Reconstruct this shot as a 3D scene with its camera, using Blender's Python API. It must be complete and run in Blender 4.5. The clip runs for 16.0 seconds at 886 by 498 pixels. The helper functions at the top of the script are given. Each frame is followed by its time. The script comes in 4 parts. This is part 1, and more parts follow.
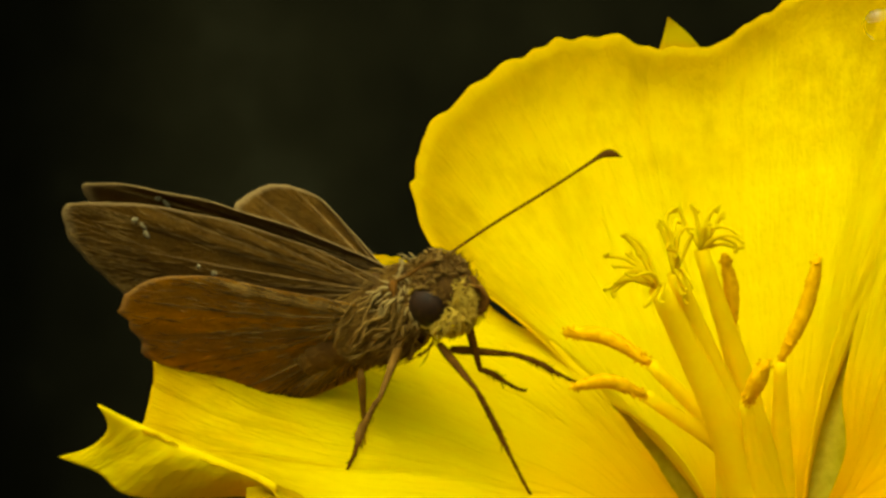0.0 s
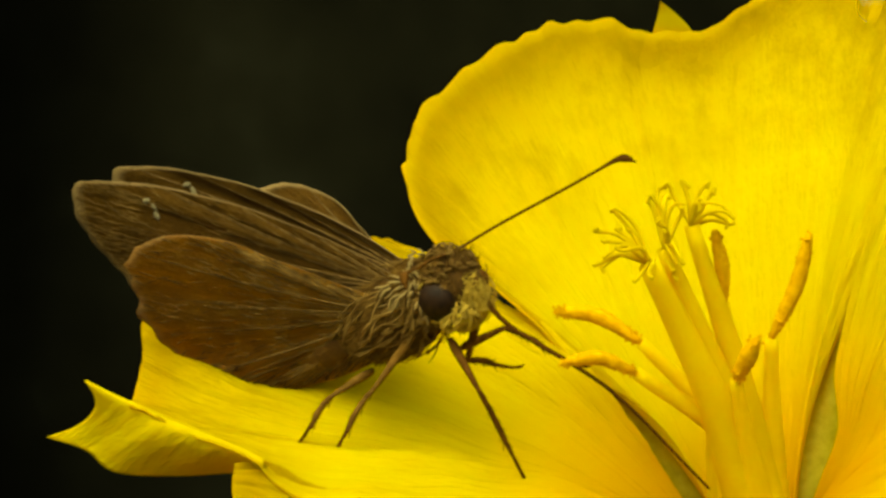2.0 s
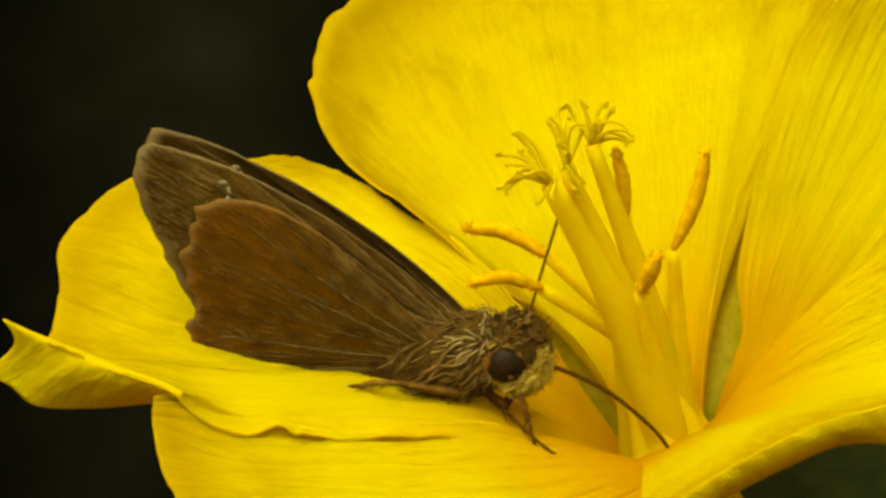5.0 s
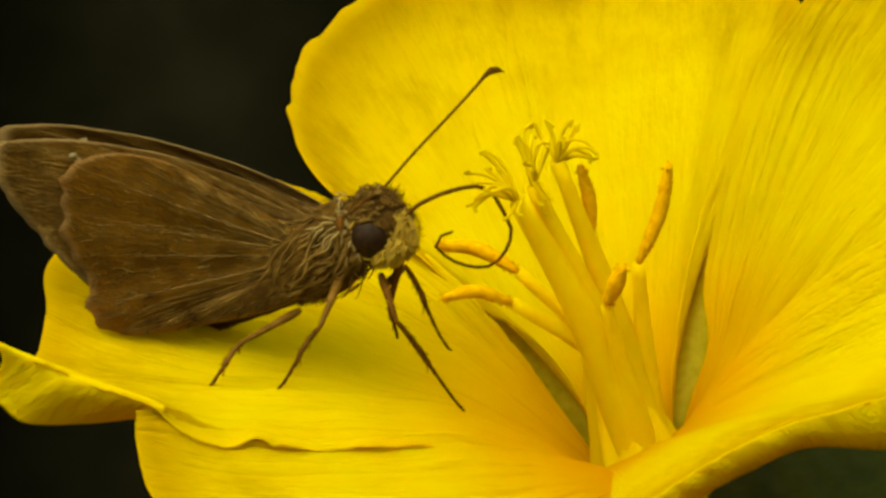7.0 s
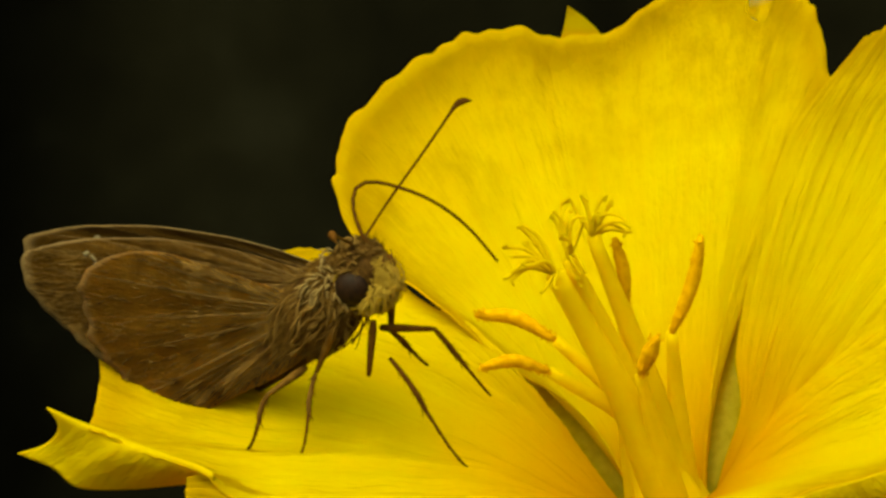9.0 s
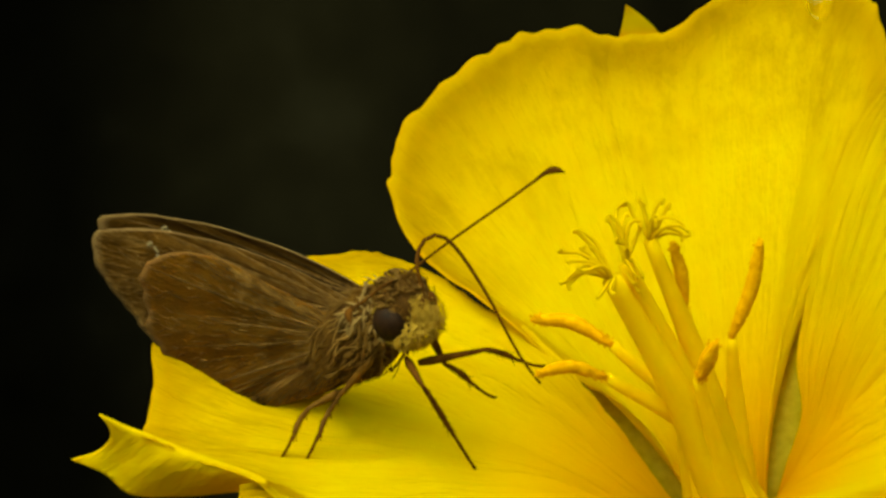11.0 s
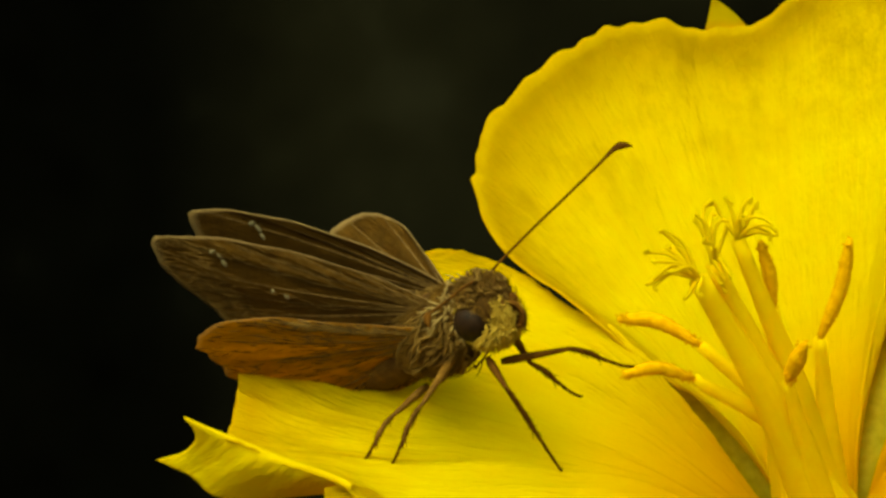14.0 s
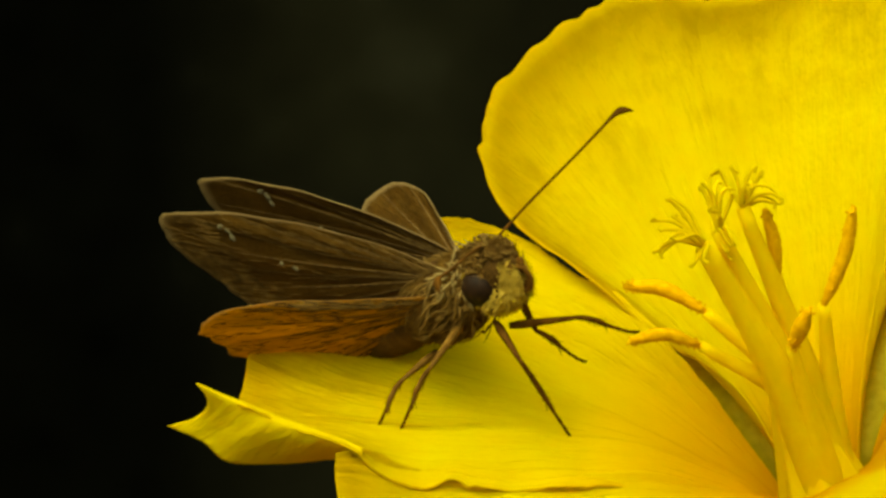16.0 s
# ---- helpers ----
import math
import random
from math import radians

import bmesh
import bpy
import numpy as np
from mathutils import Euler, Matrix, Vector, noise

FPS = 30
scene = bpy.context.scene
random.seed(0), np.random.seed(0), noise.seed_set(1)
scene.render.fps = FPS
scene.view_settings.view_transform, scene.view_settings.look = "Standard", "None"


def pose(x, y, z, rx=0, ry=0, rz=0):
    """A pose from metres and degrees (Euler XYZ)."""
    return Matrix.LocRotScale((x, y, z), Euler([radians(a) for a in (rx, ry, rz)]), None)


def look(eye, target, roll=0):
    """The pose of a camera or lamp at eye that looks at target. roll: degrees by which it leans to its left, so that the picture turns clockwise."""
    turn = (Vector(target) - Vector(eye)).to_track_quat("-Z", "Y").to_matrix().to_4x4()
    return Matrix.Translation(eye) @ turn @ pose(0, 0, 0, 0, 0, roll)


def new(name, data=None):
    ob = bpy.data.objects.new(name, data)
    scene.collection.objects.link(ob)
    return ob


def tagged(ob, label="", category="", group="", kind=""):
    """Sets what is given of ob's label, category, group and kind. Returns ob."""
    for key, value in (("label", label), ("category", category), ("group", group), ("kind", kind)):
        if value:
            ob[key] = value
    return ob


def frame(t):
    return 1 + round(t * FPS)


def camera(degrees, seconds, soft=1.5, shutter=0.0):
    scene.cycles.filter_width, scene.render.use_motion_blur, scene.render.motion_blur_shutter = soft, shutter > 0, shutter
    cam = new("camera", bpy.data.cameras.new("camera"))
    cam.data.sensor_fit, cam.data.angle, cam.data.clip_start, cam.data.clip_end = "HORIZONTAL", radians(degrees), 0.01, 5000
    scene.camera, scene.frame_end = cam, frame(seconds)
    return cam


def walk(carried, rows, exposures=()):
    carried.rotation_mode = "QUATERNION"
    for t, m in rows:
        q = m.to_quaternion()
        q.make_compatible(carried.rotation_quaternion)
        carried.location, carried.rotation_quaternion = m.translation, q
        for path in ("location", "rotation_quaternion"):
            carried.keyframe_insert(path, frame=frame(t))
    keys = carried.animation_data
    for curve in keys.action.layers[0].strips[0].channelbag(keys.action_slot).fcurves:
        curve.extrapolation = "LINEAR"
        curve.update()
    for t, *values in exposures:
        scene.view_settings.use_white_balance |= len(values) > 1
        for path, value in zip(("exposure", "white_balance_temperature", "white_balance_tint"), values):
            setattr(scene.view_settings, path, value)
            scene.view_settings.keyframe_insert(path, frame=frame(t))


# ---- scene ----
MM = 0.001
HEIGHT = 0.45          # the flower's height over the ground

# ---- camera ----
cam = camera(22.0, 16.0, soft=3.0)
walk(cam, [
    (0.0, look((0.00004, -0.10792, 0.45003), (-0.00003, -0.00799, 0.45364), 2.27)),
    (0.5, look((0.00002, -0.10808, 0.45014), (0.00027, -0.00815, 0.45387), 2.15)),
    (1.0, look((0.00020, -0.10808, 0.45050), (0.00113, -0.00820, 0.45530), 2.07)),
    (1.5, look((0.00022, -0.10792, 0.44986), (-0.00000, -0.00799, 0.45347), 2.27)),
    (2.0, look((0.00078, -0.10742, 0.44802), (0.00049, -0.00753, 0.45260), 2.34)),
    (2.5, look((0.00099, -0.10751, 0.44810), (0.00095, -0.00763, 0.45309), 2.41)),
    (3.0, look((0.00086, -0.10873, 0.44761), (-0.00008, -0.00879, 0.45089), 2.36)),
    (3.5, look((0.00047, -0.10891, 0.44913), (0.00082, -0.00891, 0.44964), 1.71)),
    (4.0, look((0.00140, -0.10900, 0.45003), (0.00329, -0.00902, 0.45017), 1.30)),
    (4.5, look((0.00219, -0.10950, 0.45123), (0.00445, -0.00954, 0.44927), 0.58)),
    (4.7, look((0.00172, -0.10951, 0.45186), (0.00424, -0.00958, 0.44918), 0.37)),
    (6.8, look((0.00176, -0.11229, 0.45260), (0.00537, -0.01239, 0.45005), -0.50)),
    (7.0, look((0.00313, -0.11310, 0.45136), (0.00584, -0.01314, 0.45019), -0.69)),
    (7.5, look((0.00354, -0.11524, 0.45319), (0.00575, -0.01527, 0.45283), -0.78)),
    (7.6, look((0.00337, -0.11616, 0.45360), (0.00510, -0.01618, 0.45216), -0.76)),
    (8.0, look((0.00287, -0.11664, 0.45310), (0.00327, -0.01664, 0.45187), -0.92)),
    (8.2, look((0.00316, -0.11717, 0.45225), (0.00369, -0.01717, 0.45275), -0.82)),
    (10.3, look((0.00421, -0.11569, 0.45540), (0.00379, -0.01569, 0.45501), -1.20)),
    (10.5, look((0.00452, -0.11554, 0.45389), (0.00325, -0.01554, 0.45347), -1.06)),
    (11.0, look((0.00416, -0.11550, 0.45387), (0.00176, -0.01553, 0.45383), -0.96)),
    (11.5, look((0.00447, -0.11469, 0.45463), (0.00121, -0.01475, 0.45553), -0.94)),
    (12.0, look((0.00405, -0.11496, 0.45499), (-0.00065, -0.01507, 0.45535), -0.98)),
    (12.5, look((0.00413, -0.11454, 0.45623), (0.00064, -0.01460, 0.45727), -1.12)),
    (13.0, look((0.00446, -0.11457, 0.45525), (-0.00069, -0.01470, 0.45533), -1.02)),
    (13.3, look((0.00404, -0.11407, 0.45652), (-0.00090, -0.01420, 0.45536), -1.25)),
    (13.5, look((0.00439, -0.11473, 0.45567), (-0.00031, -0.01484, 0.45584), -1.20)),
    (14.0, look((0.00423, -0.11463, 0.45510), (-0.00197, -0.01483, 0.45403), -1.27)),
    (14.5, look((0.00348, -0.11481, 0.45518), (-0.00006, -0.01488, 0.45399), -1.16)),
    (15.0, look((0.00421, -0.11497, 0.45431), (-0.00155, -0.01515, 0.45227), -1.13)),
    (15.5, look((0.00412, -0.11604, 0.45511), (-0.00193, -0.01624, 0.45340), -1.13)),
    (16.0, look((0.00366, -0.11609, 0.45508), (-0.00236, -0.01630, 0.45266), -1.33)),
], exposures=[(0.0, 0.49, 8000, -32), (3.0, 0.45, 8000, -32), (7.0, 0.34, 8000, -26), (11.0, 0.29, 8000, -28), (13.5, 0.36, 8000, -33), (16.0, 0.37, 8000, -32)])

# ---- world and sun: bright, thinly clouded day ----
SUN_UP = 55.6
world = bpy.data.worlds.new("sky")
scene.world = world
world.use_nodes = True
sky = world.node_tree.nodes.new("ShaderNodeTexSky")
sky.sky_type, sky.sun_disc = "NISHITA", False
sky.dust_density, sky.ozone_density = 9.0, 0.0
sky.sun_elevation, sky.sun_rotation = radians(SUN_UP), radians(208)
background = world.node_tree.nodes["Background"]
background.inputs["Strength"].default_value = 0.15
world.node_tree.links.new(sky.outputs[0], background.inputs["Color"])
sun = new("sun", bpy.data.lights.new("sun", "SUN"))
sun.data.energy, sun.data.angle, sun.data.color = 1.6, radians(90), (1.0, 0.965, 0.89)
sun.matrix_world = look((-0.5, -1.2, 1.9), (0, 0, 0))


# ---- materials ----
class Nodes:
    """A node material in the making."""

    def __init__(self, name, rough=0.6, coat=0.0):
        self.m = bpy.data.materials.new(name)
        self.m.use_nodes = True
        self.t = self.m.node_tree
        self.b = self.t.nodes["Principled BSDF"]
        self.b.inputs["Roughness"].default_value = rough
        self.b.inputs["Specular IOR Level"].default_value = 0.3

    def node(self, kind, **values):
        n = self.t.nodes.new(kind)
        for key, value in values.items():
            n.inputs[key.replace("_", " ")].default_value = value
        return n

    def link(self, a, b):
        self.t.links.new(a, b)

    def noise(self, scale, detail=3.0, rough=0.55, where="Object", stretch=None):
        c = self.node("ShaderNodeTexCoord")
        n = self.node("ShaderNodeTexNoise", Scale=scale, Detail=detail, Roughness=rough)
        out = c.outputs[where]
        if stretch:
            mp = self.node("ShaderNodeMapping")
            mp.inputs["Scale"].default_value = stretch
            self.link(out, mp.inputs["Vector"])
            out = mp.outputs["Vector"]
        self.link(out, n.inputs["Vector"])
        return n.outputs["Fac"]

    def ramp(self, fac, stops):
        r = self.node("ShaderNodeValToRGB")
        e = r.color_ramp.elements
        while len(e) < len(stops):
            e.new(0.5)
        for k, (p, col) in enumerate(stops):
            e[k].position, e[k].color = p, (*col, 1.0)
        self.link(fac, r.inputs["Fac"])
        return r.outputs["Color"]

    def mix(self, fac, a, b, kind="MIX"):
        n = self.t.nodes.new("ShaderNodeMix")
        n.data_type, n.blend_type = "RGBA", kind
        for socket, value in ((n.inputs["Factor"], fac), (n.inputs["A"], a), (n.inputs["B"], b)):
            if isinstance(value, (int, float)):
                socket.default_value = value
            elif isinstance(value, tuple):
                socket.default_value = (*value, 1.0)
            else:
                self.link(value, socket)
        return n.outputs["Result"]

    def bump(self, fac, strength, distance):
        n = self.node("ShaderNodeBump", Strength=strength, Distance=distance)
        self.link(fac, n.inputs["Height"])
        self.link(n.outputs["Normal"], self.b.inputs["Normal"])
        return n

    def colour(self, c):
        if isinstance(c, tuple):
            self.b.inputs["Base Color"].default_value = (*c, 1.0)
        else:
            self.link(c, self.b.inputs["Base Color"])

    def thin(self, c, share):
        """Lets some of the light through, as a leaf does."""
        tr = self.node("ShaderNodeBsdfTranslucent")
        if isinstance(c, tuple):
            tr.inputs["Color"].default_value = (*c, 1.0)
        else:
            self.link(c, tr.inputs["Color"])
        mx = self.node("ShaderNodeMixShader")
        if isinstance(share, (int, float)):
            mx.inputs[0].default_value = share
        else:
            self.link(share, mx.inputs[0])
        for l in self.b.inputs["Normal"].links:
            self.link(l.from_socket, tr.inputs["Normal"])
        self.link(self.b.outputs[0], mx.inputs[1])
        self.link(tr.outputs[0], mx.inputs[2])
        self.link(mx.outputs[0], self.t.nodes["Material Output"].inputs["Surface"])


def petal_material():
    k = Nodes("petal", 0.7)
    k.b.inputs["Specular IOR Level"].default_value = 0.08
    uv = k.node("ShaderNodeUVMap")
    xy = k.node("ShaderNodeSeparateXYZ")
    k.link(uv.outputs[0], xy.inputs[0])
    open_part = k.node("ShaderNodeMapRange", From_Min=0.12, From_Max=0.55)
    open_part.interpolation_type = "SMOOTHSTEP"
    k.link(xy.outputs["Y"], open_part.inputs["Value"])
    # amber claw and ochre rim; part of this darkening is shade put into colour
    body = k.ramp(xy.outputs["Y"], [(0.0, (0.78, 0.38, 0.0)), (0.22, (0.82, 0.50, 0.0)), (0.44, (0.87, 0.69, 0.0)), (0.66, (0.87, 0.71, 0.0)), (0.88, (0.80, 0.60, 0.0)), (0.965, (0.64, 0.41, 0.0)), (1.0, (0.72, 0.50, 0.0))])
    mottle = k.noise(420, 5)
    col = k.mix(k.ramp(mottle, [(0.35, (0.0, 0.0, 0.0)), (0.75, (0.35, 0.35, 0.35))]), body, (0.84, 0.57, 0.0))
    veins = k.noise(1.0, 3, 0.6, "UV", (70, 3.0, 1))
    veins = k.mix(open_part.outputs["Result"], (0.42, 0.42, 0.42), veins)
    col = k.mix(k.ramp(veins, [(0.42, (0.0, 0.0, 0.0)), (0.7, (0.22, 0.22, 0.22))]), col, (0.78, 0.50, 0.0))
    # blotchy ochre near the rim, with some edge shade put into the colour
    rim_ochre = k.ramp(xy.outputs["Y"], [(0.66, (0.0, 0.0, 0.0)), (0.88, (0.85, 0.85, 0.85)), (0.96, (0.85, 0.85, 0.85)), (1.0, (0.2, 0.2, 0.2))])
    patch = k.ramp(k.mix(0.5, k.noise(260, 5, 0.65), k.noise(1.0, 5, 0.7, "UV", (46, 10, 1))), [(0.45, (0.0, 0.0, 0.0)), (0.62, (1.0, 1.0, 1.0))])
    col = k.mix(k.mix(1.0, rim_ochre, patch, "MULTIPLY"), col, (0.60, 0.385, 0.0))
    k.colour(col)
    first = k.bump(veins, 0.5, 0.0003)
    crepe = k.noise(1.0, 4, 0.6, "UV", (48, 17, 1))
    second = k.bump(crepe, 0.45, 0.0005)
    k.link(first.outputs["Normal"], second.inputs["Normal"])
    wrinkle = k.mix(open_part.outputs["Result"], (0.5, 0.5, 0.5), k.noise(1.0, 3, 0.6, "UV", (110, 24, 1)))
    fine = k.bump(wrinkle, 0.55, 0.00026)
    k.link(second.outputs["Normal"], fine.inputs["Normal"])
    k.thin(k.mix(1.0, col, (1.0, 0.97, 0.0), "MULTIPLY"), 0.60)
    return k.m


def plain_material(name, a, b, scale, rough=0.6, share=0.0, relief=0.0, stretch=None, gloss=0.12):
    k = Nodes(name, rough)
    k.b.inputs["Specular IOR Level"].default_value = gloss
    n = k.noise(scale, 4, 0.6, "Object", stretch)
    col = k.ramp(n, [(0.3, a), (0.72, b)])
    k.colour(col)
    if relief:
        k.bump(n, 0.6, relief)
    if share:
        k.thin(col, share)
    return k.m


PETAL = petal_material()
STYLE = plain_material("style", (0.87, 0.62, 0.0), (0.91, 0.70, 0.005), 900, 0.6, 0.5, 0.00004)
STIGMA = plain_material("stigma", (0.72, 0.52, 0.010), (0.88, 0.68, 0.03), 1500, 0.55, 0.5)
ANTHER = plain_material("anther", (0.64, 0.31, 0.0), (0.84, 0.47, 0.003), 2200, 0.8, 0.25, 0.00012)
SEPAL = plain_material("sepal", (0.38, 0.31, 0.014), (0.56, 0.46, 0.034), 1400, 0.6, 0.3, 0.00008)
STEM = plain_material("stem", (0.07, 0.12, 0.02), (0.13, 0.18, 0.04), 600, 0.55, 0.0, 0.0001)
LEAF = plain_material("leaf", (0.018, 0.025, 0.0004), (0.045, 0.054, 0.001), 350, 0.6, 0.1, 0.0002)


def wing_material(name, tint, through_colour, share):
    k = Nodes(name, 0.9)
    k.b.inputs["Specular IOR Level"].default_value = 0.03
    streak = k.noise(1.0, 5, 0.7, "UV", (60, 7, 1))
    blotch = k.noise(900, 5, 0.7)
    grain = k.noise(5200, 2, 0.5)
    col = k.ramp(blotch, [(0.3, tuple(0.4 * c for c in tint)), (0.7, tint)])
    col = k.mix(k.ramp(streak, [(0.42, (0.0, 0.0, 0.0)), (0.75, (0.6, 0.6, 0.6))]), col, (0.145, 0.075, 0.016))
    col = k.mix(k.ramp(grain, [(0.45, (0.0, 0.0, 0.0)), (0.75, (0.45, 0.45, 0.45))]), col, (0.030, 0.014, 0.004))
    uv = k.node("ShaderNodeUVMap")
    xy = k.node("ShaderNodeSeparateXYZ")
    k.link(uv.outputs[0], xy.inputs[0])
    col = k.mix(k.ramp(xy.outputs["Y"], [(0.955, (0.0, 0.0, 0.0)), (0.985, (0.75, 0.75, 0.75))]), col, (0.24, 0.155, 0.065))
    k.colour(col)
    first = k.bump(streak, 0.6, 0.00025)
    second = k.bump(grain, 0.7, 0.00008)
    k.link(first.outputs["Normal"], second.inputs["Normal"])
    k.thin(k.mix(k.ramp(streak, [(0.35, (0.0, 0.0, 0.0)), (0.65, (0.8, 0.8, 0.8))]), through_colour, tuple(0.5 * c for c in through_colour)), share)
    return k.m


# backlit glow of the near hindwing is put into its own brighter, thinner material
DULL_WINGM = wing_material("forewing", (0.082, 0.038, 0.006), (0.34, 0.16, 0.012), 0.22)
BACKLIT_REARM = wing_material("hindwing", (0.200, 0.102, 0.014), (0.95, 0.54, 0.045), 0.58)
FUR = plain_material("fur", (0.055, 0.024, 0.004), (0.20, 0.105, 0.022), 900, 0.9, gloss=0.03)
TUFT = plain_material("tuft", (0.075, 0.036, 0.007), (0.20, 0.115, 0.030), 700, 0.85, gloss=0.04)
SKIN = plain_material("skin", (0.040, 0.017, 0.004), (0.10, 0.048, 0.011), 1200, 0.8, 0.0, 0.0001, gloss=0.05)
CREAM = plain_material("cream", (0.20, 0.125, 0.042), (0.25, 0.17, 0.065), 1300, 0.85, gloss=0.04)
FACE = plain_material("face", (0.30, 0.185, 0.024), (0.46, 0.30, 0.045), 1200, 0.8, 0.0, 0.0001)
EYEM = plain_material("eye", (0.009, 0.004, 0.002), (0.026, 0.011, 0.004), 3000, 0.55, gloss=0.1)
LEGM = plain_material("leg", (0.075, 0.033, 0.005), (0.19, 0.095, 0.018), 1500, 0.8, gloss=0.04)
DARK = plain_material("dark_horn", (0.050, 0.018, 0.002), (0.12, 0.048, 0.007), 2000, 0.8, gloss=0.04)
SPOTM = plain_material("spot", (0.13, 0.10, 0.05), (0.25, 0.19, 0.10), 6000, 0.9)


# ---- modelling helpers ----
def part(name, bm, material, parent=None, label="", smooth=True):
    me = bpy.data.meshes.new(name)
    bm.to_mesh(me)
    bm.free()
    me.materials.append(material)
    if smooth:
        me.polygons.foreach_set("use_smooth", [True] * len(me.polygons))
    ob = new(name, me)
    if parent:
        ob.parent = parent
    if label:
        tagged(ob, label)
    return ob


def spline(points, n):
    """n points along a smooth curve through the given ones, evenly by parameter."""
    p = [Vector(q) for q in points]
    p = [2 * p[0] - p[1]] + p + [2 * p[-1] - p[-2]]
    out = []
    for i in range(n):
        s = i / (n - 1) * (len(p) - 3)
        k = min(int(s), len(p) - 4)
        t = s - k
        a, b, c, d = p[k:k + 4]
        out.append(0.5 * (2 * b + (c - a) * t + (2 * a - 5 * b + 4 * c - d) * t * t + (3 * b - a - 3 * c + d) * t ** 3))
    return out


def even(points, n):
    """n points at even lengths along a line of points."""
    d = [0.0]
    for a, b in zip(points, points[1:]):
        d.append(d[-1] + (b - a).length)
    out, k = [], 0
    for i in range(n):
        s = d[-1] * i / (n - 1)
        while k < len(points) - 2 and d[k + 1] < s:
            k += 1
        out.append(points[k].lerp(points[k + 1], (s - d[k]) / max(1e-9, d[k + 1] - d[k])))
    return out


def sheet(bm, place, nu, nv, span=(0.0, 1.0), reach=1.0):
    """A grid of faces over u, v in 0..1, with u, v as its UVs."""
    uv = bm.loops.layers.uv.verify()
    v = [[bm.verts.new(place(i / nu, j / nv)) for j in range(nv + 1)] for i in range(nu + 1)]
    for i in range(nu):
        for j in range(nv):
            f = bm.faces.new((v[i][j], v[i + 1][j], v[i + 1][j + 1], v[i][j + 1]))
            for loop, (a, b) in zip(f.loops, ((i, j), (i + 1, j), (i + 1, j + 1), (i, j + 1))):
                loop[uv].uv = (reach * a / nu, span[0] + (span[1] - span[0]) * b / nv)


def tube(bm, line, radii, sides=8, cap=True):
    """A round rod along a line of points."""
    side = Vector((0.31, 0.87, 0.39))
    rings = []
    for i, p in enumerate(line):
        way = (line[min(i + 1, len(line) - 1)] - line[max(i - 1, 0)]).normalized()
        x = way.cross(side).normalized()
        y = way.cross(x)
        r = radii[i] if isinstance(radii, list) else radii
        rings.append([bm.verts.new(p + r * (math.cos(a) * x + math.sin(a) * y)) for a in (2 * math.pi * k / sides for k in range(sides))])
    for a, b in zip(rings, rings[1:]):
        for k in range(sides):
            bm.faces.new((a[k], a[(k + 1) % sides], b[(k + 1) % sides], b[k]))
    if cap:
        bm.faces.new(rings[0][::-1])
        bm.faces.new(rings[-1])


def ball(bm, centre, radii, turn=None, seg=20):
    m = Matrix.Translation(Vector(centre) * MM) @ (turn or Matrix()) @ Matrix.Diagonal((*[r * MM for r in radii], 1))
    bmesh.ops.create_uvsphere(bm, u_segments=seg, v_segments=seg * 2 // 3, radius=1, matrix=m)


def mm(points):
    return [Vector(p) * MM for p in points]


# ---- the flower ----
flower = tagged(new("flower"), "bright yellow five-petalled flower in full bloom on a green stem", "flower")
flower.location = (0, 0, HEIGHT)


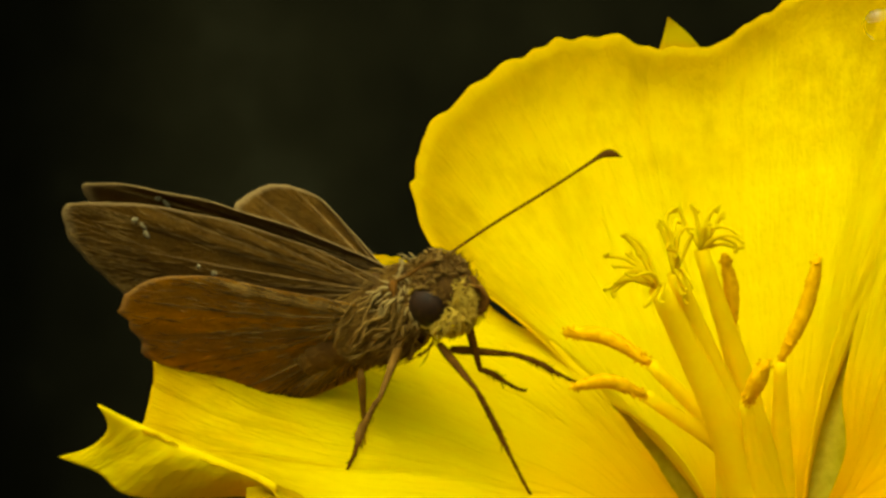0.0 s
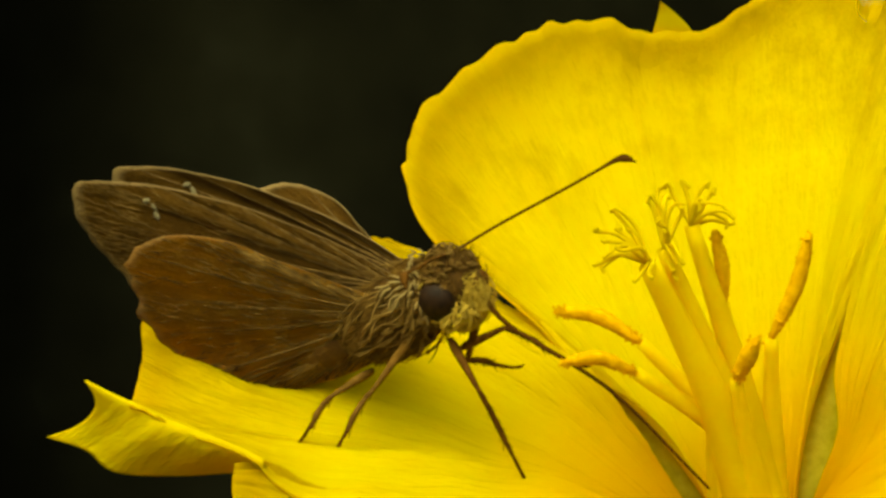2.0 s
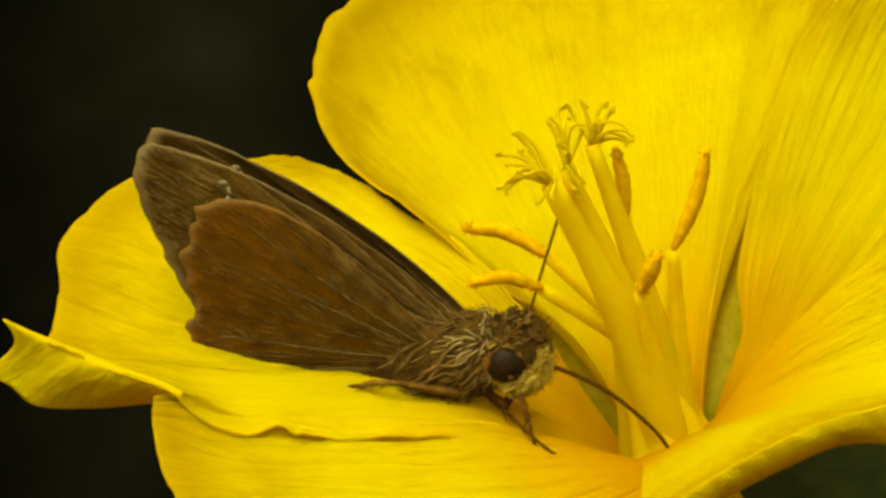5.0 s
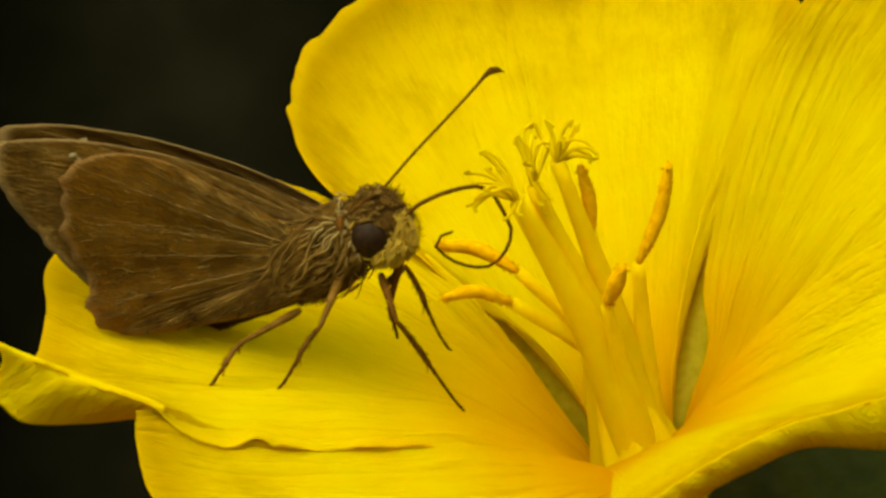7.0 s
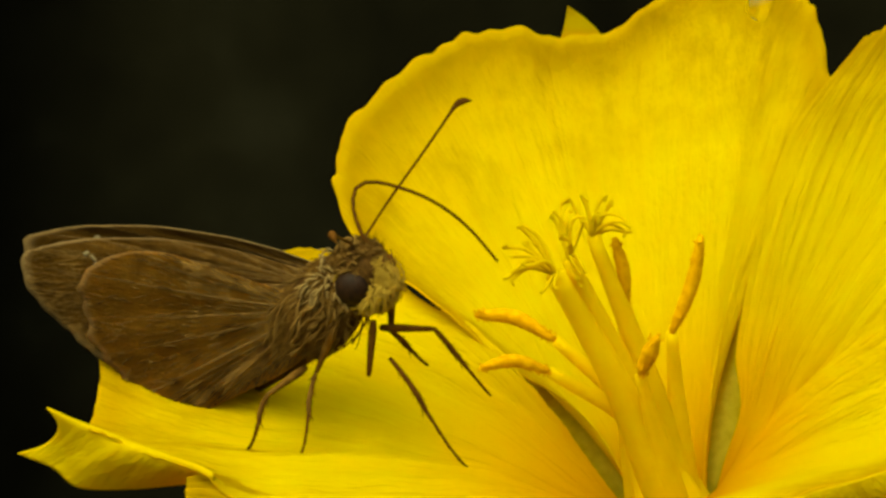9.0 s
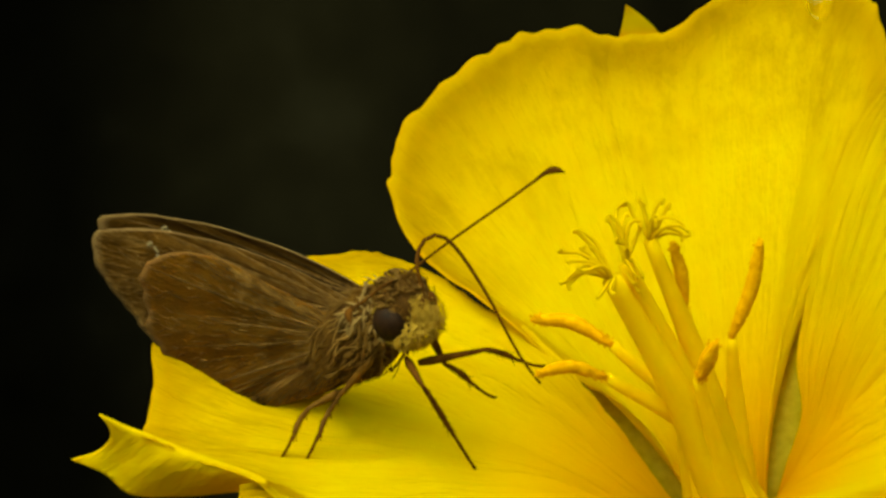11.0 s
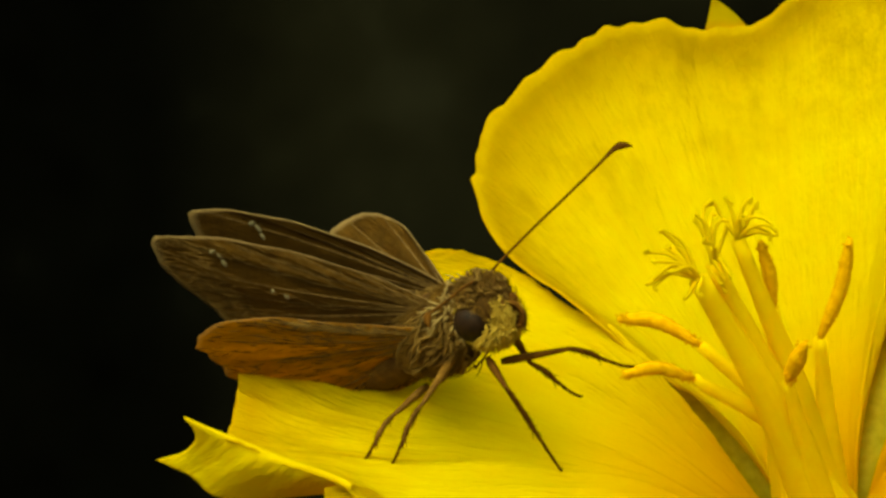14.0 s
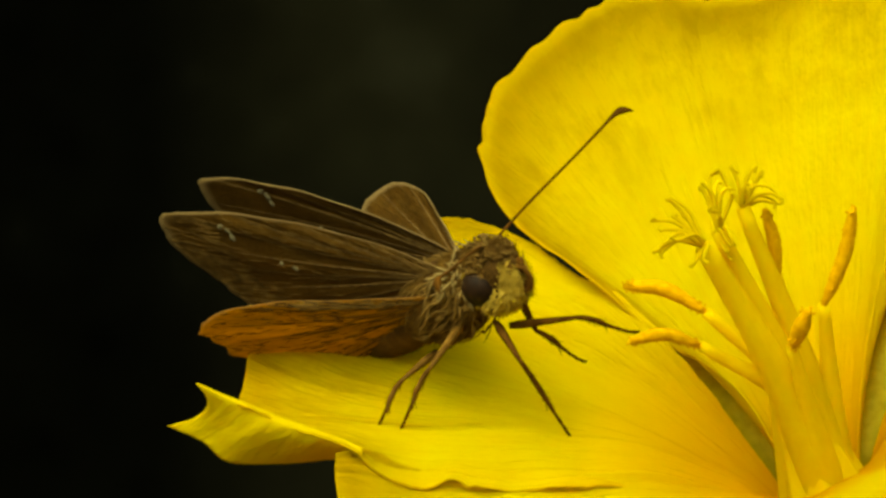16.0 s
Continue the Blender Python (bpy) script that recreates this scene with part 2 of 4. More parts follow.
def petal(outline, base, bulge, label, extra=None, nu=120, nv=44, ruffle=0.35, folds=0.10, seed=1, thick=0.10, curl=0.0, ends=((0, 0, 0), (0, 0, 0)), freq=26, calm=2.0, grip=8, neck=None, swing=0.0):
    """A thin blade from its claw (base) to its outline; extra: a rolled margin, as two lines of points."""
    rim, foot = even(spline(mm(outline), 240), nu + 1), even(spline(mm(base), 60), nu + 1)
    bow, first, last = Vector(bulge) * MM, Vector(ends[0]) * MM, Vector(ends[1]) * MM
    bm = bmesh.new()

    def place(u, v):
        i = min(nu, round(u * nu))
        a, c = foot[i], rim[i]
        b = (a + c) / 2 + bow * math.sin(math.pi * min(1, max(0, u))) ** 0.7 + 2 * first * (1 - u) ** 8 + 2 * last * u ** grip
        if neck:
            near = min(1.0, max(0.0, (neck[1] - u) / (neck[1] - 0.3)))
            b = b.lerp(Vector(neck[0]) * MM, near * near * (3 - 2 * near))
        p = (1 - v) ** 2 * a + 2 * v * (1 - v) * b + v * v * c
        p = p + Vector((swing * MM * math.sin(2 * math.pi * v) * u ** 4, 0, 0))
        out = (c - a).normalized()
        q = p / MM * 0.35 + Vector((seed * 7.1, 0, 0))
        wave = (noise.noise(Vector((u * 34, seed * 3.3, 0))) + 1.1 * noise.noise(Vector((u * 57.3, seed, 4)))) * ruffle * v ** 10 * min(1, max(0.12, (calm - u) * 20)) * min(1, max(0.3, (u - 0.22) * 9))
        roll = max(0.0, (v - 0.83) / 0.17) ** 2 * curl * math.sin(math.pi * u) ** 0.5 * min(1, max(0, (calm - u) * 12))
        ridge = noise.noise(Vector((u * freq, v * 1.3, seed * 5.7))) * folds * min(1, 4 * v) * (1 - 0.4 * v)
        still = min(1, max(0.05, (calm - u) * 14))
        ridge *= still
        return p + (out * wave + Vector((0, -1, 0.4)) * (ridge + 0.22 * noise.noise(q) * v * still + 0.8 * wave) + Vector((0, -1, -0.12)) * roll) * MM

    sheet(bm, place, nu, nv)
    if extra:
        a, b = even(spline(mm(extra[0]), 160), 81), even(spline(mm(extra[1]), 160), 81)

        def fold(u, v):
            i = min(80, round(u * 80))
            p = a[i].lerp(b[i], v)
            rough = noise.noise(Vector((u * 22, v * 1.2, seed))) * 0.22
            p = p + Vector((1.0, 0, -0.3)) * MM * extra[3] * math.sin(math.pi * v ** 0.8) * (1 - u) ** 9
            return p + Vector((0, -1, 0)) * MM * (extra[2] * math.sin(math.pi * v) + rough)

        sheet(bm, fold, 80, 14, (0.5, 0.88))
    ob = part("petal", bm, PETAL, flower, label)
    s = ob.modifiers.new("thickness", "SOLIDIFY")
    s.thickness, s.offset = thick * MM, 0
    return ob


def ribbed_petal(ribs, label, extra=None, nu=110, nv=150, ruffle=0.15, folds=0.2, seed=1, thick=0.10, freq=26, calm=0.0):
    """A blade laid over ribs that run from its claw to its rim; extra: a margin rolled under, as two lines of points."""
    ribs = [even(spline(mm(r), 240), nv + 1) for r in ribs]
    bm = bmesh.new()

    def place(u, v):
        j = min(nv, round(v * nv))
        s = u * (len(ribs) - 1)
        i = min(int(s), len(ribs) - 2)
        a, b, c, d = (ribs[min(len(ribs) - 1, max(0, i + k))][j] for k in (-1, 0, 1, 2))
        t = s - i
        p = 0.5 * (2 * b + (c - a) * t + (2 * a - 5 * b + 4 * c - d) * t * t + (3 * b - a - 3 * c + d) * t ** 3)
        out = min(1.0, 3.5 * v) * min(1.0, max(0.0, u - calm) * 12 + (0.15 if calm else 1.0))
        side = abs(2 * u - 1) ** 12 * (noise.noise(Vector((v * 24, seed * 3.3, 0))) + noise.noise(Vector((v * 61, seed, 4)))) + v ** 12 * noise.noise(Vector((u * 30, seed * 2.3, 8)))
        ridge = noise.noise(Vector((u * freq, v * 2.2, seed * 5.7))) * folds
        crimp = noise.noise(Vector((u * freq * 2.3, v * 11, seed * 1.7))) * folds * 0.42
        swell = 0.20 * noise.noise(p / MM * 0.35 + Vector((seed * 7.1, 0, 0)))
        return p + Vector((0, -0.45, 0.9)) * MM * out * (ridge + crimp + swell + ruffle * side)

    sheet(bm, place, nu, nv)
    if extra:
        a, b = even(spline(mm(extra[0]), 160), 81), even(spline(mm(extra[1]), 160), 81)

        def fold(u, v):
            i = min(80, round(u * 80))
            p = a[i].lerp(b[i], v)
            rough = noise.noise(Vector((u * 6, v * 1.2, seed))) * 0.10 + 0.06 * noise.noise(Vector((u * 19, v * 5, seed + 3)))
            p = p + Vector((1.0, 0, -0.3)) * MM * extra[3] * math.sin(math.pi * v ** 0.8) * (1 - u) ** 9
            return p + Vector((0, -1, 0)) * MM * (extra[2] * math.sin(math.pi * v ** 0.6) + rough)

        sheet(bm, fold, 80, 20, (0.62, 0.68), 0.10)
    ob = part("petal", bm, PETAL, flower, label)
    s = ob.modifiers.new("thickness", "SOLIDIFY")
    s.thickness, s.offset = thick * MM, 0
    return ob


# tall petal behind the stamens
back_petal = petal(
    [(8.8, 1.5, -3.5), (6.4, 3.0, -1.4), (3.1, 5.0, 1.4), (1.5, 7.0, 2.5), (-0.1, 8.5, 3.9), (-1.1, 10.0, 5.4), (-1.6, 11.0, 7.0), (-1.8, 12.0, 8.1), (-1.5, 13.0, 9.7), (-0.9, 14.0, 11.0),
     (0.2, 15.0, 12.3), (2.2, 16.0, 14.1), (4.5, 17.0, 15.8), (7.4, 17.5, 16.7), (9.4, 17.5, 16.5), (11.5, 17.5, 16.2), (14.1, 17.0, 16.5), (16.2, 16.5, 17.6),
     (17.9, 16.0, 18.8), (20.5, 14.5, 19.6), (23.2, 12.0, 18.7), (24.5, 8.5, 16.8), (25.1, 6.7, 14.5), (25.2, 5.8, 12.6), (26.4, 5.5, 11.6), (28.0, 5.4, 11.6)],
    [(14.5, -0.5, -11.5), (16.2, 1.0, -12.3), (17.6, 0.0, -11.6)],
    (0, -2.5, 0), "upright yellow petal with a wavy curled edge", seed=1, curl=2.3, ends=((0, 0, 0), (-2.9, 0.5, 0)), nu=240, ruffle=0.32, calm=0.93, grip=6, neck=((12.7, 2.0, -4.7), 0.75))
# petal on which the butterfly stands: its near margin lies over the lower petal, the tip of that margin is rolled under
left_petal = ribbed_petal([
    [(14.3, 0.0, -11.3), (11.5, 0.6, -7.3), (8.6, 1.0, -3.4), (6.0, 2.8, -0.6), (3.4, 4.4, 0.7), (0.5, 6.5, 2.7), (-3.6, 8.0, 3.7)],
    [(14.3, -0.4, -11.4), (9.0, 0.0, -6.6), (3.5, 1.8, -3.0), (-2.0, 3.8, -0.6), (-6.5, 6.0, 1.3), (-10.4, 7.2, 2.6)],
    [(14.2, -0.8, -11.5), (8.0, -1.6, -7.7), (1.0, -0.7, -4.9), (-5.0, 0.8, -3.1), (-10.0, 2.6, -1.5), (-13.8, 4.0, -0.3)],
    [(14.0, -1.3, -11.5), (8.0, -2.9, -8.3), (0.0, -2.9, -6.2), (-6.0, -2.3, -5.1), (-10.5, -0.9, -3.9), (-13.6, 1.0, -2.8)],
    [(13.7, -1.8, -11.3), (10.6, -2.7, -9.15), (5.9, -3.3, -7.4), (-1.1, -4.0, -6.62), (-6.2, -4.2, -6.38), (-10.0, -3.9, -5.8), (-13.6, -2.6, -5.1)],
    [(13.7, -2.0, -11.2), (10.6, -3.2, -9.1), (5.9, -3.9, -7.3), (-1.1, -4.6, -6.5), (-6.2, -4.8, -6.3), (-10.0, -4.5, -5.8), (-13.6, -3.2, -5.4)],
    [(13.6, -2.7, -11.0), (10.2, -4.0, -9.5), (6.0, -5.5, -8.3), (0.0, -6.8, -7.9), (-5.0, -7.3, -7.4), (-9.6, -7.0, -6.1), (-13.2, -5.6, -5.2)],
    [(13.5, -3.2, -10.8), (9.9, -4.7, -9.8), (7.9, -6.2, -9.3), (5.8, -7.6, -9.1), (3.4, -8.5, -8.85), (1.1, -9.1, -8.95), (-1.5, -9.4, -8.85), (-2.6, -9.5, -8.4), (-4.0, -9.6, -8.7), (-5.8, -9.6, -8.0), (-7.3, -9.5, -6.8), (-9.7, -9.0, -5.9), (-12.9, -7.8, -4.8)]],
    "spreading yellow petal with a rolled pointed margin", seed=2, folds=0.22, ruffle=0.14,
    extra=([(-15.0, -7.0, -3.8), (-13.0, -7.3, -4.6), (-10.7, -8.3, -5.4), (-8.0, -8.8, -6.3), (-6.8, -9.0, -6.8)],
           [(-18.1, 2.0, -6.75), (-15.4, -3.2, -7.05), (-13.8, -5.1, -7.85), (-11.0, -6.1, -7.85), (-8.25, -7.1, -7.55), (-6.8, -8.2, -7.6)], 0.7, 1.3))
# lower petal towards the viewer
front_petal = ribbed_petal([
    [(13.7, -4.0, -10.5), (9.9, -5.2, -9.5), (5.8, -6.9, -8.6), (1.1, -7.6, -8.5), (-4.1, -8.2, -8.0), (-6.6, -8.7, -7.1), (-8.1, -9.0, -7.2)],
    [(13.9, -4.6, -10.6), (9.5, -7.1, -10.0), (5.0, -9.0, -9.75), (0.0, -9.85, -9.7), (-4.5, -10.05, -9.3), (-8.0, -10.3, -8.3)],
    [(14.4, -5.0, -11.0), (10.0, -9.5, -11.2), (5.0, -12.0, -11.3), (0.0, -13.0, -11.2), (-4.0, -13.2, -10.8), (-7.0, -13.5, -10.5)],
    [(14.8, -5.2, -11.4), (11.0, -11.5, -12.8), (7.0, -14.5, -13.8), (2.0, -16.0, -13.9), (-2.0, -16.0, -13.6), (-4.5, -15.8, -13.2)],
    [(15.2, -5.2, -11.8), (13.0, -11.0, -14.0), (10.0, -15.0, -15.5), (6.0, -17.0, -16.0), (2.5, -17.2, -15.8), (0.0, -17.0, -15.4)]],
    "broad yellow lower petal with a creased margin", seed=3, folds=0.30, ruffle=0.10)
right_front_petal = petal(
    [(12.5, -8.0, -13.5), (14.7, -10.0, -11.7), (16.5, -11.0, -10.4), (18.8, -12.0, -9.0), (21.0, -12.3, -7.8), (23.0, -12.3, -7.4), (25.0, -12.0, -6.9), (28.7, -11.0, -6.2),
     (32.4, -8.0, -4.1), (34.0, -6.0, -0.8), (33.0, -4.6, 2.6)],
    [(13.5, -3.6, -10.8), (15.5, -3.0, -9.9), (17.4, -1.5, -9.2), (18.0, -1.0, -8.9)],
    (0, 0.6, 0.8), "yellow petal with a downturned rim",
    ([(13.9, -10.2, -12.2), (16.5, -11.2, -10.3), (18.7, -12.2, -8.9), (21.0, -12.5, -7.8), (23.0, -12.5, -7.3), (24.9, -12.2, -6.8), (28.6, -11.2, -6.1)],
     [(15.3, -9.0, -12.6), (18.1, -10.5, -10.8), (19.8, -11.0, -9.9), (21.5, -11.3, -9.1), (23.2, -11.3, -8.9), (25.8, -11.0, -9.1), (29.2, -10.0, -8.6)], 0.35, 0.0), seed=4, folds=0.18, ruffle=0.15, ends=((0, 0, 0), (-1.4, -0.8, 1.4)), grip=4)
right_petal = ribbed_petal([
    [(17.8, -0.4, -9.6), (18.5, -0.2, -7.4), (19.4, 0.3, -4.8), (19.3, 1.0, -2.2), (19.8, 1.6, 0.4), (21.1, 2.7, 5.3), (22.7, 3.8, 9.4), (24.6, 4.4, 11.9), (27.0, 5.2, 14.6)],
    [(17.9, -0.5, -9.6), (19.0, -0.3, -7.3), (19.9, 0.0, -4.7), (20.7, 0.6, -1.7), (22.7, 1.9, 4.6), (25.2, 3.3, 10.0), (28.6, 4.6, 15.1)],
    [(17.9, -0.6, -9.6), (19.3, -0.6, -7.1), (20.5, -0.5, -4.6), (21.7, -0.2, -1.2), (24.6, 1.0, 4.4), (27.6, 2.5, 9.8), (31.6, 4.0, 14.6)],
    [(17.9, -0.7, -9.6), (19.7, -1.0, -7.5), (20.9, -1.1, -5.7), (22.0, -1.1, -3.4), (24.6, -0.9, 0.4), (28.6, 0.2, 5.5), (34.0, 2.2, 10.6)],
    [(17.9, -0.7, -9.8), (19.9, -1.0, -8.0), (21.3, -1.2, -6.4), (23.4, -1.6, -4.6), (26.4, -2.0, -1.8), (30.0, -2.2, 1.4), (35.0, -1.6, 5.6)]],
    "yellow side petal with fine radiating veins", seed=5, ruffle=0.10, folds=0.24, freq=30, calm=0.03)


def sepal(a, b, wide, label="narrow green sepal"):
    """A lance-shaped green blade from a to b."""
    a, b = Vector(a) * MM, Vector(b) * MM
    across = (b - a).cross(Vector((0.1, 1, 0.25))).normalized()
    bm = bmesh.new()
    sheet(bm, lambda u, v: a.lerp(b, v) + across * (u - 0.5) * 2 * wide * MM * math.sin(math.pi * min(0.97, 0.25 + 0.75 * v)) ** 0.8 + Vector((0, 1, 0)) * MM * 0.8 * (2 * u - 1) ** 2, 8, 24)
    ob = part("sepal", bm, SEPAL, flower, label)
    s = ob.modifiers.new("thickness", "SOLIDIFY")
    s.thickness = 0.12 * MM


sepal((14.7, 2.2, -12.1), (8.4, 4.2, -3.1), 2.1)
sepal((18.3, 1.6, -12.2), (20.4, 4.0, 0.6), 1.9)
bm = bmesh.new()
sheet(bm, lambda u, v: Vector((12.5, 17.2, 16.0)) * MM + Vector(((u - 0.42) * 2.7 * (1 - v ** 1.4) - 0.65 * v * v, 0.3 * v + 0.5 * (2 * u - 1) ** 2 * (1 - v), 2.3 * v - 0.4)) * MM, 8, 10)
tip = part("petal_tip", bm, PETAL, back_petal, "small pointed yellow tip")
tip.modifiers.new("thickness", "SOLIDIFY").thickness = 0.1 * MM

# the fused column in the throat, from which styles and filaments rise
bm = bmesh.new()
heart = spline(mm([(16.4, -1.2, -13.0), (15.5, -1.9, -10.0), (14.4, -2.9, -7.0), (13.3, -4.1, -3.8)]), 40)
tube(bm, heart, [MM * (2.9 - 2.3 * (k / 39) ** 0.95) for k in range(40)], 36)
for v in bm.verts:
    q = min(heart, key=lambda h: (h - v.co).length)
    a = math.atan2(v.co.y - q.y, v.co.x - q.x)
    v.co += (v.co - q) * (0.10 * math.sin(7 * a) + 0.05 * math.sin(13 * a + 1))
part("throat_column", bm, STYLE, flower, "fused yellow column in the throat")

# tube and stem below the petals
bm = bmesh.new()
throat = Vector((15.4, -0.5, -9.8)) * MM
tube(bm, [throat + Vector((0.0005, 0.0005, z * MM)) for z in (-1.5, -3.5, -6, -9, -14)], [r * MM for r in (2.3, 2.5, 2.2, 1.8, 1.2)], 20)
part("calyx_tube", bm, SEPAL, flower, "green calyx tube")
bm = bmesh.new()
tube(bm, spline([throat + Vector((0.0005, 0.0005, -0.0135)), throat + Vector((0.003, 0.006, -0.06)), throat + Vector((0.0, 0.012, -0.2)), (0.012, 0.01, -HEIGHT - 0.004)], 40),
     [(1.2 + 0.03 * k) * MM for k in range(40)], 12)
part("stem", bm, STEM, flower, "slender green stem")


def style(foot, top, r, brush):
    """A pistil arm with its fringed tip: brush holds the ends of the fringe."""
    foot, top = Vector(foot) * MM, Vector(top) * MM
    side = Vector((0.75, -0.5, 0.3)) * 0.0006
    bm = bmesh.new()
    line = spline([foot, (foot + top) / 2 + side, top], 16)
    tube(bm, line, [MM * (r * (1.1 - 0.2 * k / 15) + 0.9 * (1 - k / 15) ** 1.6) for k in range(16)], 12)
    arm = part("style", bm, STYLE, flower, "slender yellow style")
    bm = bmesh.new()
    for k, end in enumerate(brush):
        end = Vector(end) * MM
        for j in range(2):
            away = Vector((random.uniform(-1, 1), random.uniform(-1, 1), random.uniform(-0.6, 0.8))) * 0.00055
            tipp = end + away * (0.2 + 0.7 * j)
            mid = top.lerp(tipp, 0.5) + Vector((0, 0, 0.00035)) + away * 0.4
            curl = spline([top, mid, tipp, tipp + (tipp - mid) * 0.12 + Vector((random.uniform(-1, 1), 0, random.uniform(-1, 0.4))) * 0.0004], 12)
            tube(bm, curl, [0.000115 - 0.000004 * i for i in range(12)], 6)
            ball(bm, curl[-1] / MM, (0.10, 0.10, 0.10), None, 8)
    part("stigma", bm, STIGMA, arm, "fringed brush-like stigma")


style((16.2, -1.6, -11.7), (9.5, -8.0, 2.3), 0.56, [(8.0, -8.3, 4.6), (7.3, -9.0, 3.2), (7.5, -8.6, 2.0), (8.5, -8.0, 3.8), (7.8, -10.0, 2.6), (8.9, -9.5, 1.7)])
style((16.4, -1.3, -11.7), (10.2, -7.6, 3.0), 0.42, [(9.4, -7.8, 5.2), (10.3, -7.0, 5.3), (10.8, -8.0, 4.7), (9.6, -9.0, 4.0), (10.7, -8.4, 2.8), (10.6, -8.0, 2.1)])
style((16.5, -1.0, -11.8), (11.4, -7.0, 4.1), 0.40, [(10.8, -7.3, 6.1), (12.3, -7.0, 5.9), (12.7, -7.5, 4.8), (13.0, -7.0, 4.3), (11.7, -8.2, 5.2)])


def stamen(foot, joint, end, bow=(0, 0, 0), wide=0.36, lift=(0, 0, 0)):
    """A filament with its pollen-dusted anther from joint to end."""
    foot, joint, end, bow, lift = (Vector(p) * MM for p in (foot, joint, end, bow, lift))
    bm = bmesh.new()
    tube(bm, spline([foot, (foot + joint) / 2 + lift, joint], 20), [(0.30 + 1.0 * (1 - k / 19) ** 1.5) * MM for k in range(20)], 10)
    rod = part("filament", bm, STYLE, flower, "yellow filament")
    bm = bmesh.new()
    line = spline([joint, (joint + end) / 2 + bow, end], 22)
    tube(bm, line, [wide * MM * (0.12 + 0.95 * math.sin(math.pi * min(0.98, 0.04 + k / 23)) ** 0.6) * (1 + 0.16 * noise.noise(Vector((k * 0.9, joint.x * 4000, 0)))) for k in range(22)], 10)
    for _ in range(90):
        p = random.choice(line[1:-1])
        a = Vector((random.gauss(0, 1), random.gauss(0, 1), random.gauss(0, 1))).normalized()
        ball(bm, (p + a * wide * 0.92 * MM) / MM, (0.07, 0.07, 0.07), None, 6)
    part("anther", bm, ANTHER, rod, "orange pollen-dusted anther")


stamen((16.7, -1.0, -11.9), (9.8, -2.0, -1.1), (5.8, -0.8, 0.2), (0, 0, 0.5), 0.36, (1.3, 0, 0.8))
stamen((16.5, -1.8, -11.8), (9.3, -6.0, -2.5), (5.9, -7.0, -2.2), (0, 0, 0.45), 0.31, (1.4, 0, 1.3))
stamen((16.3, -0.6, -11.9), (13.1, -5.6, 0.7), (12.5, -6.3, 4.0), (0.15, 0, 0), 0.32)
stamen((16.5, -0.4, -11.9), (15.3, -5.5, -0.7), (16.7, -6.5, 4.0), (0.25, 0, 0), 0.34)
stamen((16.2, -1.8, -11.7), (13.6, -7.0, -2.6), (14.3, -8.3, -0.8), (0, 0, 0), 0.38)


def leaf(a, b, wide, droop):
    """A toothed dark green leaf from a to b."""
    a, b = Vector(a) * MM, Vector(b) * MM
    along = (b - a).normalized()
    across = along.cross(Vector((0.0, -0.45, 1.0))).normalized()
    up = across.cross(along)
    bm = bmesh.new()

    def place(u, v):
        w = wide * MM * math.sin(math.pi * min(0.985, 0.06 + 0.94 * v)) ** 0.75
        w *= 1 + 0.13 * abs(math.sin(v * 60)) * abs(2 * u - 1) ** 6
        cup = abs(2 * u - 1) * 0.22 * wide * MM
        rib = 0.012 * wide * MM * math.sin(v * 80 + abs(2 * u - 1) * 12)
        return a.lerp(b, v) + across * (2 * u - 1) * w + up * (cup + rib * abs(2 * u - 1) - droop * MM * v * v)

    sheet(bm, place, 22, 90)
    ob = part("leaf", bm, LEAF, flower, "dark green toothed leaf")
    ob.modifiers.new("thickness", "SOLIDIFY").thickness = 0.2 * MM


leaf((18.5, 6.0, -16.8), (38.3, 2.0, -10.1), 8.5, 4)

# ---- dew drop ----
bm = bmesh.new()
ball(bm, (0, 0, 0), (1.05, 0.5, 0.9))
k = Nodes("water", 0.03)
k.b.inputs["Transmission Weight"].default_value = 1.0
k.b.inputs["IOR"].default_value = 1.33
drop = tagged(part("water_drop", bm, k.m), "clear water drop clinging to the upright yellow petal", "water drop")
drop.location = Vector((22.4, 10.45, 16.9)) * MM + Vector((0, 0, HEIGHT))
drop.visible_shadow = False

# ---- the butterfly: its own space has x ahead, z up ----
butterfly = tagged(new("butterfly"), "small brown skipper butterfly feeding on a yellow petal", "butterfly")

bm = bmesh.new()
ball(bm, (0.3, 0, 0.6), (3.0, 1.75, 2.05), pose(0, 0, 0, 0, -8, 0))
ball(bm, (2.0, 0, 0.85), (1.5, 1.6, 1.75))
part("thorax", bm, SKIN, butterfly, "furry brown thorax")
bm = bmesh.new()
ball(bm, (3.95, 0, 0.95), (1.35, 1.4, 1.45))
part("head", bm, SKIN, butterfly, "scaly brown head")
bm = bmesh.new()
line = spline(mm([(-1.2, 0, 0.5), (-3.2, 0, 0.35), (-5.0, 0, 0.2), (-7.0, 0, 0.1)]), 40)
tube(bm, line, [MM * (1.35 * math.sin(math.pi * (0.30 + 0.66 * k / 39)) ** 0.7) * (1 - 0.05 * (k % 6 == 0)) for k in range(40)], 20)
part("abdomen", bm, SKIN, butterfly, "ringed brown abdomen")
for y in (-1, 1):
    bm = bmesh.new()
    ball(bm, (3.55, 1.18 * y, 0.45), (0.88, 0.66, 0.88), None, 28)
    part("eye", bm, EYEM, butterfly, "large dark glossy eye")
    bm = bmesh.new()
    ball(bm, (4.65, 0.5 * y, 0.15), (0.65, 0.42, 0.95), pose(0, 0, 0, 0, 15, 0))
    part("palp", bm, FACE, butterfly, "pale yellow furry palp")


